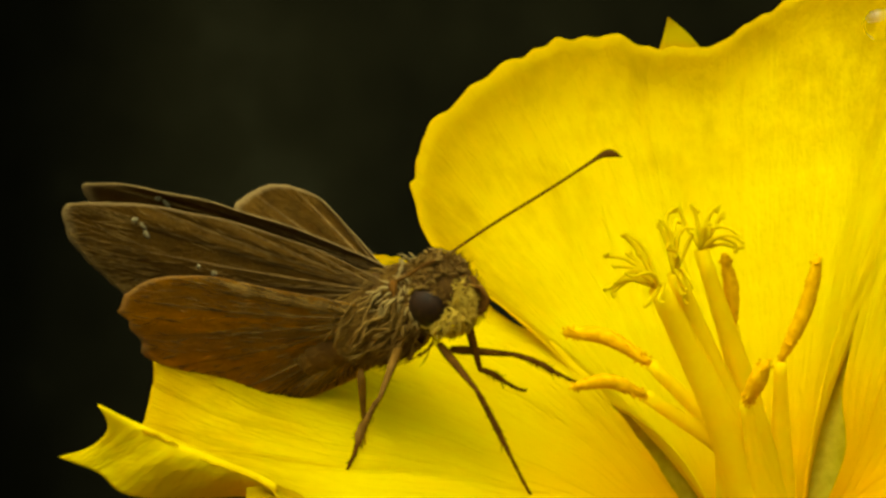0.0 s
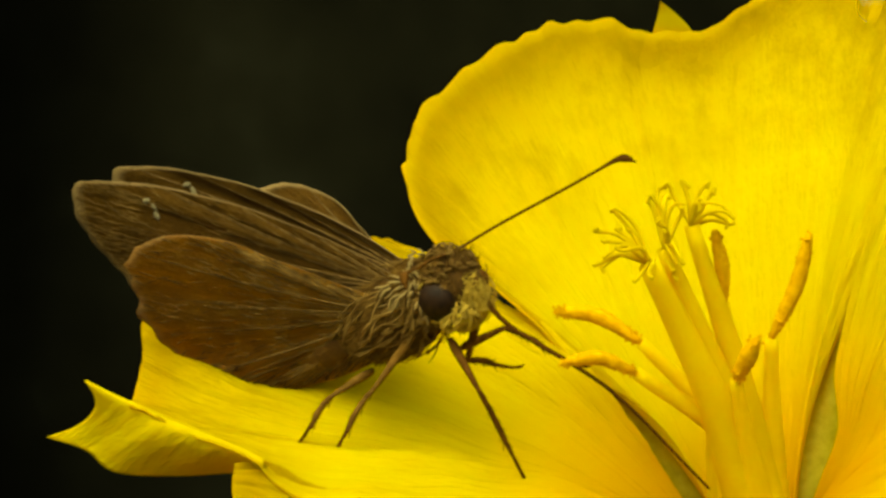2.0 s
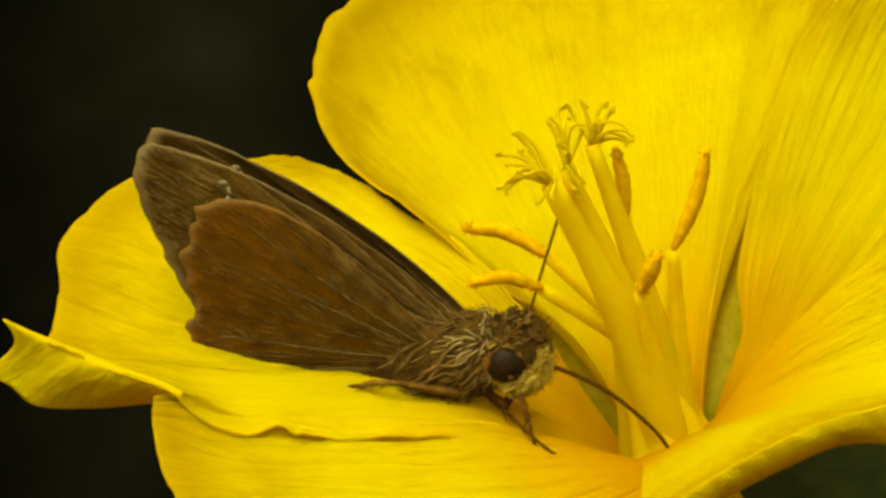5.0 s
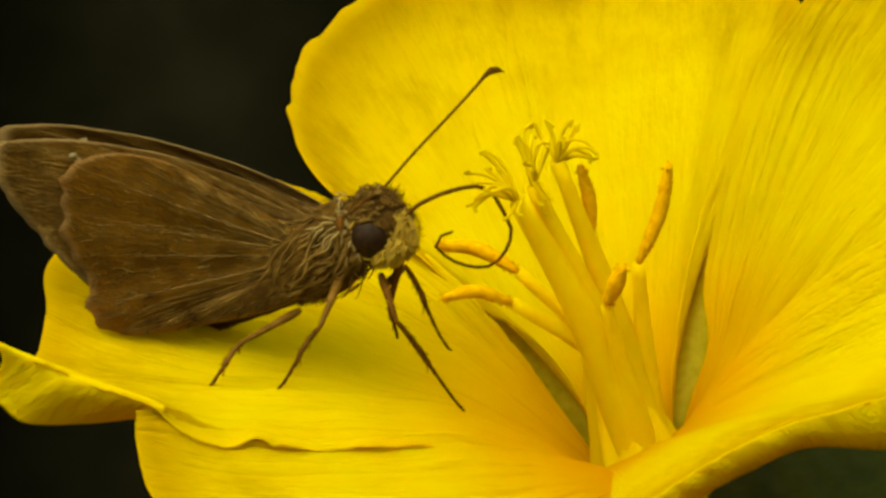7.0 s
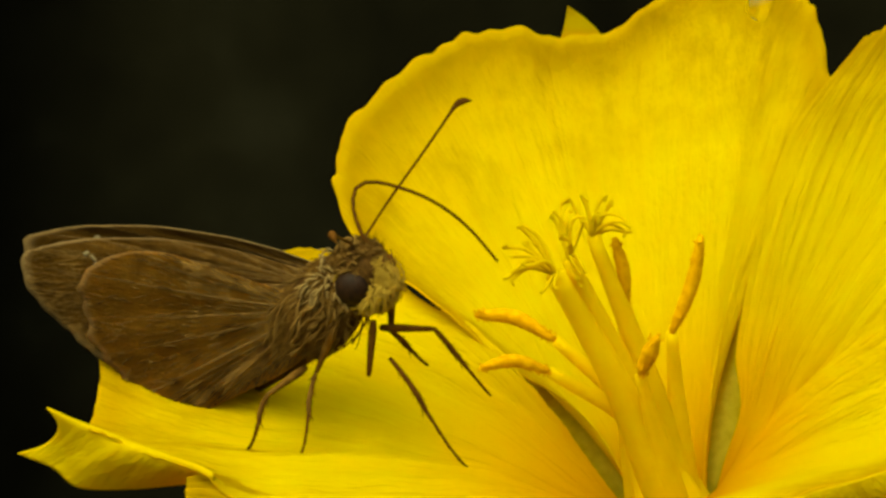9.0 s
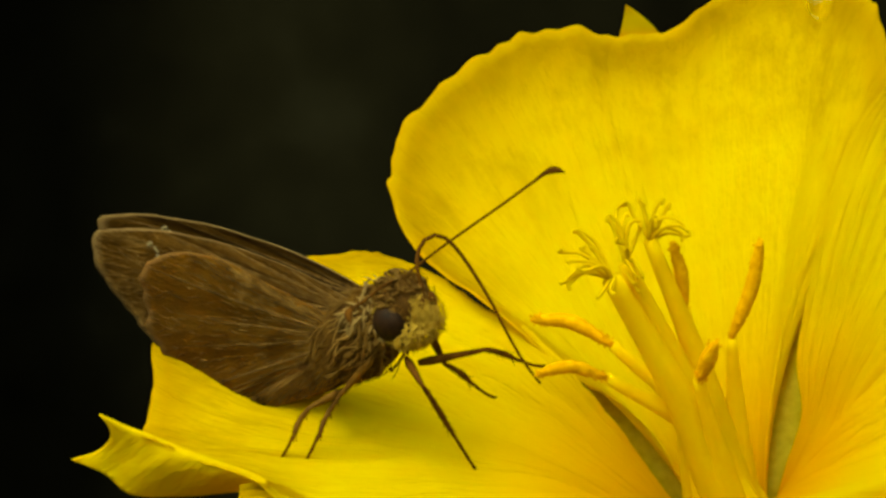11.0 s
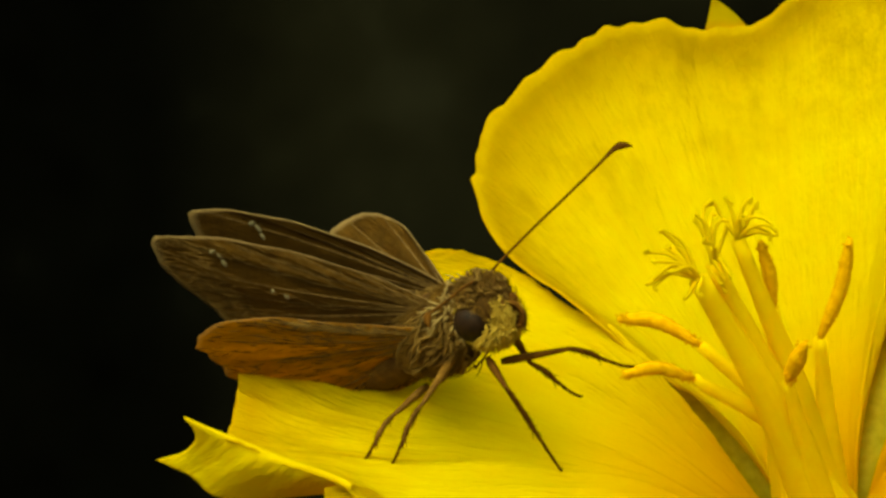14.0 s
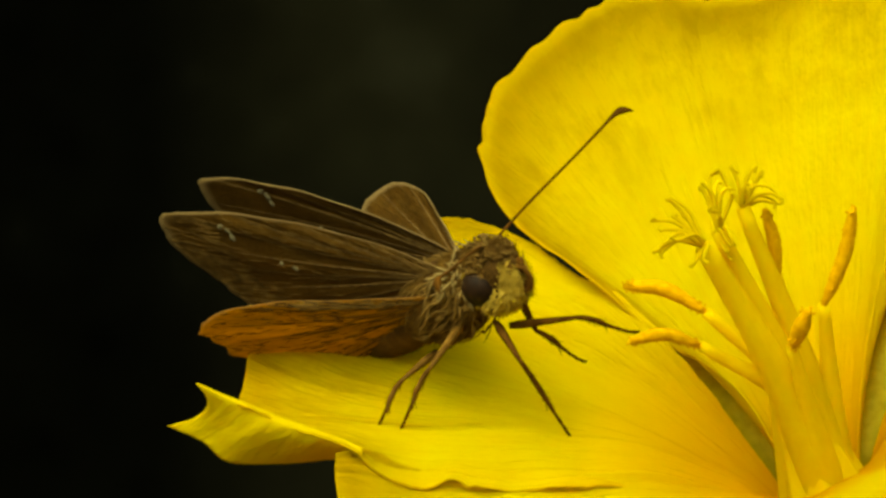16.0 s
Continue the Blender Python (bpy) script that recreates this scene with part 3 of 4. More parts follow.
def hairs(name, rows, material, parent, label):
    """Short bristly hairs: rows of centre, radii, count, length, drift; drift combs them."""
    bm = bmesh.new()
    for centre, radii, count, long, drift, *wide in rows:
        for _ in range(count):
            d = Vector((random.gauss(0, 1), random.gauss(0, 1), random.gauss(0, 1))).normalized()
            foot = Vector([c + r * e for c, r, e in zip(centre, radii, d)])
            way = (Vector([e / r for r, e in zip(radii, d)]).normalized() * 0.16 + Vector(drift) + 0.35 * Vector((random.gauss(0, 1), random.gauss(0, 1), random.gauss(0, 1)))).normalized()
            l = long * random.uniform(0.5, 1.3)
            x = way.orthogonal().normalized() * random.uniform(0.014, 0.036) * (wide[0] if wide else 1)
            y = way.cross(x)
            ring = [bm.verts.new((foot + q) * MM) for q in (x, -0.5 * x + 0.87 * y, -0.5 * x - 0.87 * y)]
            tipp = bm.verts.new((foot + way * l) * MM)
            for i in range(3):
                bm.faces.new((ring[i], ring[(i + 1) % 3], tipp))
    return tagged(part(name, bm, material, parent, label, smooth=False), kind="stuff")


def locks(name, rows, material, parent, label):
    """Curved flat locks of scales: rows of centre, radii, the side they grow on, count, length, width, drift."""
    bm = bmesh.new()
    for centre, radii, faces, count, long, wide, drift in rows:
        made = 0
        while made < count:
            d = Vector((random.gauss(0, 1), random.gauss(0, 1), random.gauss(0, 1))).normalized()
            if d.dot(Vector(faces).normalized()) < 0.15:
                continue
            made += 1
            side = 1 if d.y > 0 else -1
            foot = Vector([c + r * e for c, r, e in zip(centre, radii, d)])
            up = Vector([e / r for r, e in zip(radii, d)]).normalized()
            way = Vector(drift) + 0.45 * Vector((random.gauss(0, 1), random.gauss(0, 1), random.gauss(0, 1)))
            way = (way - way.dot(up) * up * 0.85).normalized()
            across = way.cross(up).normalized()
            l, w, bend = long * random.uniform(0.6, 1.3), wide * random.uniform(0.6, 1.3), random.uniform(-0.35, 0.35)
            rails = []
            for k in range(5):
                f = k / 4
                p = foot + way * l * f + up * (0.05 + 0.11 * l * math.sin(math.pi * f * 0.8)) + across * bend * l * f * f
                h = w * (0.35, 0.9, 1.0, 0.75, 0.12)[k]
                rails.append([bm.verts.new(q * MM) for q in (p - across * h, p + up * h * 0.6, p + across * h, p - up * h * 0.3)])
            for a, b in zip(rails, rails[1:]):
                for k in range(4):
                    bm.faces.new((a[k], a[(k + 1) % 4], b[(k + 1) % 4], b[k]))
    return tagged(part(name, bm, material, parent, label), kind="stuff")


hairs("fur", [((0.3, 0, 0.6), (2.95, 1.75, 2.05), 8000, 0.5, (-1.6, 0, -0.3)), ((2.0, 0, 0.85), (1.45, 1.62, 1.78), 5000, 0.46, (-1.3, 0, -0.1)),
              ((-3.2, 0, 0.3), (2.4, 1.25, 1.2), 1400, 0.5, (-1.4, 0, -0.1))], FUR, butterfly, "brown and straw coloured fur")
locks("collar", [((2.70, 0, 0.95), (0.30, 1.50, 1.72), (0.2, 0, 0.3), 60, 0.5, 0.095, (-0.6, 0, -0.5)), ((2.70, 0, 0.75), (0.30, 1.52, 1.6), (0.3, 0, -0.1), 36, 0.45, 0.095, (-0.5, 0, -0.6))], CREAM, butterfly, "pale cream collar behind the eyes")
locks("tuft", [((0.3, 0, 0.6), (2.95, 1.80, 2.08), (0, -1, 0.2), 95, 1.15, 0.065, (-1.3, 0, -0.55)), ((0.3, 0, 0.6), (2.95, 1.80, 2.08), (0, 1, 0.4), 90, 1.1, 0.065, (-1.4, 0, -0.2)),
               ((2.0, 0, 0.85), (1.5, 1.70, 1.82), (0, -1, 0.3), 60, 0.85, 0.065, (-1.0, 0, -0.6)), ((2.0, 0, 0.85), (1.5, 1.70, 1.82), (0, 1, 0.6), 60, 0.85, 0.065, (-1.3, 0, 0.1)),
               ((0.6, 0, 0.5), (2.9, 1.7, 2.0), (0, -0.4, -1), 80, 0.9, 0.09, (-1.0, 0, -0.2))], TUFT, butterfly, "straw-brown locks of scales on the flanks")
locks("shoulder_tuft", [((1.9, -1.25, 1.3), (0.75, 0.55, 0.7), (0, -1, 0.4), 26, 0.8, 0.08, (-1.2, 0, -0.4)), ((1.9, 1.25, 1.3), (0.75, 0.55, 0.7), (0, 1, 0.4), 26, 0.8, 0.08, (-1.2, 0, -0.4))], CREAM, butterfly, "greyish straw shoulder tufts")
locks("crown", [((3.85, 0, 1.05), (1.40, 1.38, 1.50), (0.1, -0.3, 1), 80, 0.5, 0.10, (-0.5, 0, 0.3)), ((4.0, 0, 1.0), (1.40, 1.38, 1.50), (0.4, 0.6, 1), 40, 0.5, 0.10, (-0.5, 0, 0.3))], TUFT, butterfly, "tufted straw-brown crown")
hairs("head_fur", [((3.9, 0, 1.0), (1.36, 1.38, 1.48), 3000, 0.3, (-0.2, 0, 0.3)), ((4.9, 0, 1.5), (0.35, 0.9, 0.6), 110, 0.5, (0.6, 0, 0.6))], FUR, butterfly, "bristly brown head fur")
hairs("face_hair", [((4.7, 0.5, 0.15), (0.75, 0.45, 1.0), 420, 0.34, (0.4, 0, -0.1)), ((4.7, -0.5, 0.15), (0.75, 0.45, 1.0), 420, 0.34, (0.4, 0, -0.1))], FACE, butterfly, "pale yellow face hair")
locks("cheek", [((4.0, -0.35, -0.45), (1.05, 0.95, 0.65), (0.5, -0.7, -0.9), 260, 0.55, 0.055, (-0.5, 0, -0.5)), ((4.0, 0.35, -0.45), (1.05, 0.95, 0.65), (0.5, 0.7, -0.9), 120, 0.55, 0.055, (-0.5, 0, -0.5)),
                ((4.75, -0.5, 0.1), (0.7, 0.46, 0.95), (1, -0.7, -0.2), 110, 0.45, 0.05, (0.3, 0, 0.5))], FACE, butterfly, "pale yellow scales below the eyes")
for y in (-1, 1):
    bm = bmesh.new()
    ball(bm, (5.15, 0.45 * y, 0.55), (0.30, 0.26, 0.42), pose(0, 0, 0, 0, 20, 0))
    part("palp_tip", bm, DARK, butterfly, "dark red-brown palp tip")
for y in (-1, 1):
    bm = bmesh.new()
    tube(bm, [Vector((3.5 + 1.0 * math.cos(a), 1.2 * y, 0.45 + 1.0 * math.sin(a))) * MM for a in (radians(12 * i) for i in range(3, 29))], 0.06 * MM, 6)
    part("eye_rim", bm, FACE, butterfly, "pale ring round the eye")


def wing(name, outline, root, side, veins, spots, label, material, ragged=0.5, strokes=()):
    """A wing in its closed place, upright along the body; its origin is its root."""
    rim = even(spline(mm([(x, 0, z) for x, z in outline]), 200), 111)
    bm = bmesh.new()

    def place(u, v):
        p = rim[min(110, round(u * 110))] * v
        fringe = (0.6 * noise.noise(Vector((u * 60, side, 0))) + ragged * noise.noise(Vector((u * 38, 3.7, 0))) * (0.4 < u < 0.85)) * v ** 8
        dome = 0.35 * math.sin(math.pi * v) * math.sin(math.pi * u)
        pleat = 0.07 * math.sin(u * 2 * math.pi * 8.5) * min(1, 2 * v) * math.sin(math.pi * u)
        return p * (1 + 0.02 * fringe) + Vector((0, side * (dome + pleat) * MM, 0))

    sheet(bm, place, 110, 30)
    blade = part(name, bm, material, butterfly, label)
    s = blade.modifiers.new("thickness", "SOLIDIFY")
    s.thickness, s.offset = 0.07 * MM, 0
    blade.location = Vector((root[0], root[1] * side, root[2])) * MM
    for u in veins:
        bm = bmesh.new()
        line = [place(u, v / 24) for v in range(1, 24)]
        tube(bm, line, [0.068 * MM * (1.3 - 0.03 * i) for i in range(len(line))], 6, False)
        part("wing_vein", bm, VEIN, blade)
    for x, z, rx, rz in spots:
        bm = bmesh.new()
        d = min(range(111), key=lambda i: (rim[i].normalized() - Vector((x, 0, z)).normalized()).length)
        y = place(d / 110, min(1, math.hypot(x, z) * MM / rim[d].length)).y / MM
        ball(bm, (x, y, z), (rx * 0.9, 0.15, rz), pose(0, 0, 0, 0, 25 * noise.noise(Vector((x * 3, z * 3, 0))), 0), 12)
        part("wing_spot", bm, SPOTM, blade, "small whitish spot")
    bm = bmesh.new()
    for count, low, high, near, far, long, wide in strokes:
        for _ in range(count):
            u, v, l = random.uniform(low, high), random.uniform(near, far), long * random.uniform(0.5, 1.3)
            drift, r = random.uniform(-0.012, 0.012), wide * random.uniform(0.5, 1.2) * MM
            line = []
            for k in range(5):
                w = min(0.985, v + l * k / 4)
                a = min(0.995, max(0.005, u + drift * k / 4)) * 110
                i = min(109, int(a))
                line.append(place(i / 110, w).lerp(place((i + 1) / 110, w), a - i) + Vector((0, side * 0.05 * MM, 0)))
            tube(bm, line, [r * 0.3, r * 0.9, r, r * 0.8, r * 0.2], 4, False)
    tagged(part("wing_scaling", bm, SCALE, blade, "rows of raised straw-brown scales"), kind="stuff")
    return blade


VEIN = plain_material("vein", (0.060, 0.030, 0.007), (0.19, 0.105, 0.030), 2500, 0.85)
SCALE = plain_material("wing_scale", (0.035, 0.016, 0.003), (0.19, 0.105, 0.028), 900, 0.9, gloss=0.03)
FORE = [(0.1, 0.5), (-2.6, 3.4), (-6.5, 6.5), (-10.5, 8.85), (-13.5, 10.05), (-14.55, 10.2), (-15.15, 9.1), (-15.0, 7.2), (-14.3, 5.2), (-13.4, 3.1), (-12.2, 1.5), (-8.0, 0.4), (-3.6, -0.5), (0.1, -0.8)]
REAR = [(0.1, 0.7), (-1.8, 2.4), (-4.0, 4.5), (-6.4, 6.6), (-9.2, 7.6), (-11.2, 7.2), (-12.3, 5.4), (-12.4, 3.4), (-12.2, 1.8), (-12.5, 0.5), (-11.9, -0.7), (-9.4, -1.5), (-5.3, -1.9), (-2.0, -1.8), (0.1, -0.9)]
FORE_ROOT, REAR_ROOT = (1.8, 0.8, 1.5), (0.9, 1.0, 0.6)
fore, rear = {}, {}
for side in (-1, 1):
    fore[side] = wing("forewing", FORE, FORE_ROOT, side, (0.04, 0.12, 0.22, 0.33, 0.42, 0.48, 0.53, 0.58, 0.64, 0.72), [(-10.75, 8.15, 0.28, 0.15), (-10.5, 7.75, 0.15, 0.26), (-10.6, 7.3, 0.17, 0.24), (-8.1, 4.3, 0.22, 0.18), (-8.7, 4.9, 0.12, 0.12)],
                      "dull brown forewing with small whitish spots", DULL_WINGM, 0.5, [(420, 0.03, 0.95, 0.1, 0.95, 0.06, 0.030), (260, 0.40, 0.72, 0.72, 0.95, 0.11, 0.035)])
    # far hindwing gets the forewing's duller material, without the backlit glow
    rear[side] = wing("hindwing", REAR, REAR_ROOT, side, (0.06, 0.2, 0.3, 0.38, 0.45, 0.52, 0.6, 0.68, 0.78, 0.88), [], "warm brown hindwing with a ragged margin", BACKLIT_REARM if side < 0 else DULL_WINGM, 2.6, [(800, 0.04, 0.97, 0.15, 0.95, 0.07, 0.034), (190, 0.62, 0.97, 0.10, 0.75, 0.24, 0.050), (70, 0.02, 0.30, 0.05, 0.75, 0.20, 0.040)])


# antennae, mouth and legs
def antenna():
    bm = bmesh.new()
    line = spline(mm([(0, 0, 0), (2.5, 0, 0.05), (5.5, 0, 0), (7.4, 0, 0), (8.5, 0, 0.0), (8.95, 0, -0.18), (9.25, 0, -0.55)]), 60)
    tube(bm, line, [MM * (0.07 + 0.13 * math.exp(-((k - 46) / 8.5) ** 2)) * (1 if k < 55 else 0.75 - 0.1 * (k - 55)) for k in range(60)], 8)
    return part("antenna", bm, DARK, butterfly, "clubbed hooked antenna")


antennae = {-1: antenna(), 1: antenna()}
ANT_ROOT = {s: Vector((4.5, 0.55 * s, 2.2)) * MM for s in (-1, 1)}

LINKS, LINK = 24, 0.56 * MM
MOUTH = Vector((5.1, 0, -0.2)) * MM
proboscis = []
for k in range(LINKS):
    bm = bmesh.new()
    r = (0.12 - 0.0024 * k) * MM
    tube(bm, [Vector((x * LINK, 0, 0)) for x in (-0.12, 0.25, 0.75, 1.12)], [r * 0.93, r, r, r * 0.93], 8)
    proboscis.append(part("proboscis_link", bm, DARK, butterfly, "dark threadlike proboscis" if k == 0 else ""))

THIGH = {"RF": 2.6 * MM, "RM": 2.7 * MM, "RH": 2.8 * MM, "LF": 3.0 * MM, "LM": 2.6 * MM, "LH": 2.4 * MM}
SHIN = {"RF": 6.2 * MM, "RM": 4.3 * MM, "RH": 3.4 * MM, "LF": 4.6 * MM, "LM": 3.3 * MM, "LH": 3.4 * MM}
HIP = {key: Vector(p) for key, p in {"RF": (3.1, -0.7, -1.6), "RM": (1.4, -1.35, -0.8), "RH": (-1.5, -1.0, -1.5), "LF": (2.9, 0.6, -2.0), "LM": (4.0, 0.6, -1.0), "LH": (0.0, 1.2, -1.2)}.items()}
thighs, shins = {}, {}
for key in ("RF", "RM", "RH", "LM", "LF", "LH"):
    a, b = THIGH[key], SHIN[key]
    pale = LEGM if key in ("RM", "RH") else DARK
    bm = bmesh.new()
    tube(bm, [Vector((x * a, 0, 0)) for x in (-0.10, 0.10, 0.35, 0.65, 0.9, 1.0)], [r * MM for r in (0.15, 0.22, 0.20, 0.16, 0.13, 0.10)], 10)
    thighs[key] = part("femur", bm, pale, butterfly, "scaly straw-brown femur" if key in ("RM", "RH") else "dark brown femur")
    bm = bmesh.new()
    tube(bm, [Vector((x * b, 0, z * MM)) for x, z in ((-0.02, 0.0), (0.06, 0.05), (0.2, 0.10), (0.36, 0.08), (0.46, 0.0), (0.5, -0.02))], [r * MM for r in (0.10, 0.13, 0.14, 0.15, 0.13, 0.09)], 10)
    for w in (-1, 1):
        tube(bm, [Vector((0.44 * b, 0, 0)), Vector((0.44 * b + 0.5 * MM, 0.22 * w * MM, -0.28 * MM))], [0.05 * MM, 0.012 * MM], 6)
    for k in range(26):
        x = random.uniform(0.05, 0.45) * b
        q = Vector((0.0, random.gauss(0, 1), random.gauss(0, 1))).normalized()
        tube(bm, [Vector((x, 0, 0.05 * MM)) + q * 0.12 * MM, Vector((x + 0.2 * MM, 0, 0.05 * MM)) + q * 0.26 * MM], [0.022 * MM, 0.006 * MM], 4)
    shins[key] = part("tibia", bm, pale, butterfly, "slim brown tibia with spurs and bristles")
    bm = bmesh.new()
    tube(bm, [Vector((x * b, 0, z * MM)) for x, z in ((0.49, -0.02), (0.58, -0.05), (0.6, -0.04), (0.7, -0.09), (0.72, -0.08), (0.83, -0.10), (0.85, -0.09), (0.95, -0.04), (1.0, 0.0), (1.04, 0.12))],
         [r * MM for r in (0.10, 0.10, 0.075, 0.095, 0.07, 0.085, 0.065, 0.08, 0.06, 0.03)], 8)
    part("tarsus", bm, DARK, shins[key], "dark jointed foot")

# ---- ground and the shaded growth behind ----
k = Nodes("soil", 0.95)
k.colour(k.mix(k.noise(9, 6), (0.016, 0.013, 0.008), (0.045, 0.035, 0.02)))
k.bump(k.noise(60, 6), 0.8, 0.01)
bm = bmesh.new()
bmesh.ops.create_grid(bm, x_segments=60, y_segments=60, size=60)
ground = tagged(part("ground", bm, k.m), "dark damp bare garden soil", "ground", kind="structure")
# the growth's deep shade, darkest to the left, is put into its colour
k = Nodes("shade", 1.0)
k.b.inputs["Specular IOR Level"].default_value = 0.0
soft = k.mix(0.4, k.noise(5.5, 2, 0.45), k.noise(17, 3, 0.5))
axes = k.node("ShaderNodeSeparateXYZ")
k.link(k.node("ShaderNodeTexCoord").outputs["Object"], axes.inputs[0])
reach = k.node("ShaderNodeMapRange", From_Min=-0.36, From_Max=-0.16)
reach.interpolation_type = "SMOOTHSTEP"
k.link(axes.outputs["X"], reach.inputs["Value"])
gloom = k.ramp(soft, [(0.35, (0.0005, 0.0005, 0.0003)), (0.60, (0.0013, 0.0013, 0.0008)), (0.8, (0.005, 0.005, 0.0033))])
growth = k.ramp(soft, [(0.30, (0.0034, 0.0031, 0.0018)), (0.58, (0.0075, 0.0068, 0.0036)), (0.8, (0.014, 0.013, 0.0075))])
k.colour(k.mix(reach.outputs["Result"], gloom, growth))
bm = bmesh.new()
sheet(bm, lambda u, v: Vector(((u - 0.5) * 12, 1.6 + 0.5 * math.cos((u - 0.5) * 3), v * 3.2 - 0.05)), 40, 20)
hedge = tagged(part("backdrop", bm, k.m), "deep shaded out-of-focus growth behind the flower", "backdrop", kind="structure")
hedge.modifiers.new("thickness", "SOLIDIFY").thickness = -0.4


# ---- what moves ----
def turned(way, roll=Vector((0, 0, 1))):
    """A turn that lays x along way."""
    x = way.normalized()
    y = roll.cross(x)
    y = y.normalized() if y.length > 1e-6 else Vector((0, 1, 0))
    z = x.cross(y)
    return Matrix((x, y, z)).transposed().to_4x4()


def motions():
    body, wings, legs, feelers, mouth = [], {(-1, "f"): [], (1, "f"): [], (-1, "r"): [], (1, "r"): []}, {}, {-1: [], 1: []}, [[] for _ in range(LINKS)]
    known, chains, marks = {}, [], []

    def stance(t, at, pitch, yaw, roll, *spread):
        m = pose(at[0] * MM, at[1] * MM, at[2] * MM + HEIGHT) @ pose(0, 0, 0, 0, 0, -yaw) @ pose(0, 0, 0, 0, -pitch, 0) @ pose(0, 0, 0, roll)
        body.append((t, m))
        known[t] = m
        for (s, which, root), (out, down, twist) in zip(((-1, "f", FORE_ROOT), (1, "f", FORE_ROOT), (-1, "r", REAR_ROOT), (1, "r", REAR_ROOT)), spread):
            wings[s, which].append((t, Matrix.Translation(Vector((root[0], root[1] * s, root[2])) * MM) @ pose(0, 0, 0, -s * out) @ pose(0, 0, 0, 0, -down, 0) @ pose(0, 0, 0, 0, 0, s * twist)))

    def placed(t):
        """The body's pose at a time, between its rows."""
        if t in known:
            return known[t]
        a = max((r for r in body if r[0] <= t), key=lambda r: r[0])
        b = min((r for r in body if r[0] >= t), key=lambda r: r[0])
        return a[1].lerp(b[1], (t - a[0]) / (b[0] - a[0]))

    def inside(t, p):
        return placed(t).inverted() @ (Vector(p) * MM + Vector((0, 0, HEIGHT)))

    def stand(t, *pairs):
        """Where each leg bends and where its foot is set down, at a time."""
        marks.append((t, pairs))

    def step_along():
        """Key the legs at every row of the body: knees go with the body, feet stay on the ground they hold."""
        for t, m in body:
            a = max((r for r in marks if r[0] <= t), key=lambda r: r[0])
            b = min((r for r in marks if r[0] >= t), key=lambda r: r[0])
            f = (t - a[0]) / (b[0] - a[0]) if b[0] > a[0] else 0.0
            for key, (knee_a, foot_a), (knee_b, foot_b) in zip(("RF", "RM", "RH", "LF", "LM"), a[1], b[1]):
                hip = HIP[key] * MM
                bend = inside(a[0], knee_a).lerp(inside(b[0], knee_b), f)
                foot = inside(t, Vector(foot_a).lerp(Vector(foot_b), f))
                knee = hip + (bend - hip).normalized() * THIGH[key]
                legs.setdefault(key, ([], []))
                legs[key][0].append((t, Matrix.Translation(hip) @ turned(knee - hip)))
                legs[key][1].append((t, Matrix.Translation(knee) @ turned(foot - knee)))
            hip, knee = HIP["LH"] * MM, Vector((-1.9, 0.9, -1.0)) * MM
            knee = hip + (knee - hip).normalized() * THIGH["LH"]
            legs.setdefault("LH", ([], []))
            legs["LH"][0].append((t, Matrix.Translation(hip) @ turned(knee - hip)))
            legs["LH"][1].append((t, Matrix.Translation(knee) @ turned(Vector((-4.8, 0.3, 0.0)) * MM - knee)))

    def feel(t, tip):
        feelers[1].append((t, Matrix.Translation(ANT_ROOT[1]) @ turned(inside(t, tip) - ANT_ROOT[1])))
        m = placed(t)
        near = m @ (Vector((3.55, -1.6, 0.45)) * MM) + Vector((-0.0012, -0.0083, 0.0009))
        if 9 < t < 10.4:
            near = m @ ANT_ROOT[-1] + Vector((-0.0008, -0.0085, 0.0028))
        feelers[-1].append((t, Matrix.Translation(ANT_ROOT[-1]) @ turned(m.inverted() @ near - ANT_ROOT[-1])))

    def sip(t, *points):
        """The mouth's thread through the given points, or coiled at rest."""
        if points:
            line = spline([MOUTH] + [inside(t, p) for p in points], 400)
        else:
            line = [MOUTH + Vector((0.25 - (0.72 - 0.017 * a) * math.cos(a), 0.012 * a - 0.15, (0.72 - 0.017 * a) * math.sin(a) + 0.1)) * MM for a in (i * 0.07 for i in range(400))]
        here, k, joints = line[0], 0, [line[0]]
        while len(joints) <= LINKS:
            while k < len(line) and (line[k] - here).length < LINK:
                k += 1
            if k < len(line):
                here = here + (line[k] - here).normalized() * LINK
            else:
                way = joints[-1] - joints[-2]
                here = here + (way.normalized() + Vector((0.06, 0, -0.12))).normalized() * LINK
            joints.append(here)
        chains.append((t, joints))

    stance(0.0, (-2.55, -3.3, -0.02), 17.8, 37, 18, (12.1, 1.9, 1.2), (-26.9, 0.9, -11.6), (26.0, 7.9, 0.0), (33.8, -8.8, 2.8))
    stance(0.5, (-2.36, -3.3, -0.21), 19.2, 37, 18, (9.8, 3.2, 1.2), (-18.6, 2.3, -9.3), (19.4, 7.9, 0.0), (33.5, -6.7, 2.6))
    stance(1.0, (-2.27, -3.3, -0.09), 18.5, 37, 18, (7.4, 4.6, 1.2), (-10.4, 3.7, -7.1), (12.8, 7.9, 0.0), (33.3, -4.6, 2.5))
    stance(1.5, (-2.17, -3.4, -0.23), 20.5, 37, 18, (7.5, 1.8, 1.2), (-4.2, 1.2, -3.9), (14.2, 3.9, 0.0), (40.1, -7.0, 7.7))
    stance(2.0, (-1.67, -3.4, -0.87), 18.8, 35, 17, (7.6, -1.0, 1.2), (1.9, -1.2, -0.8), (15.6, -0.1, 0.0), (46.9, -9.3, 12.9))
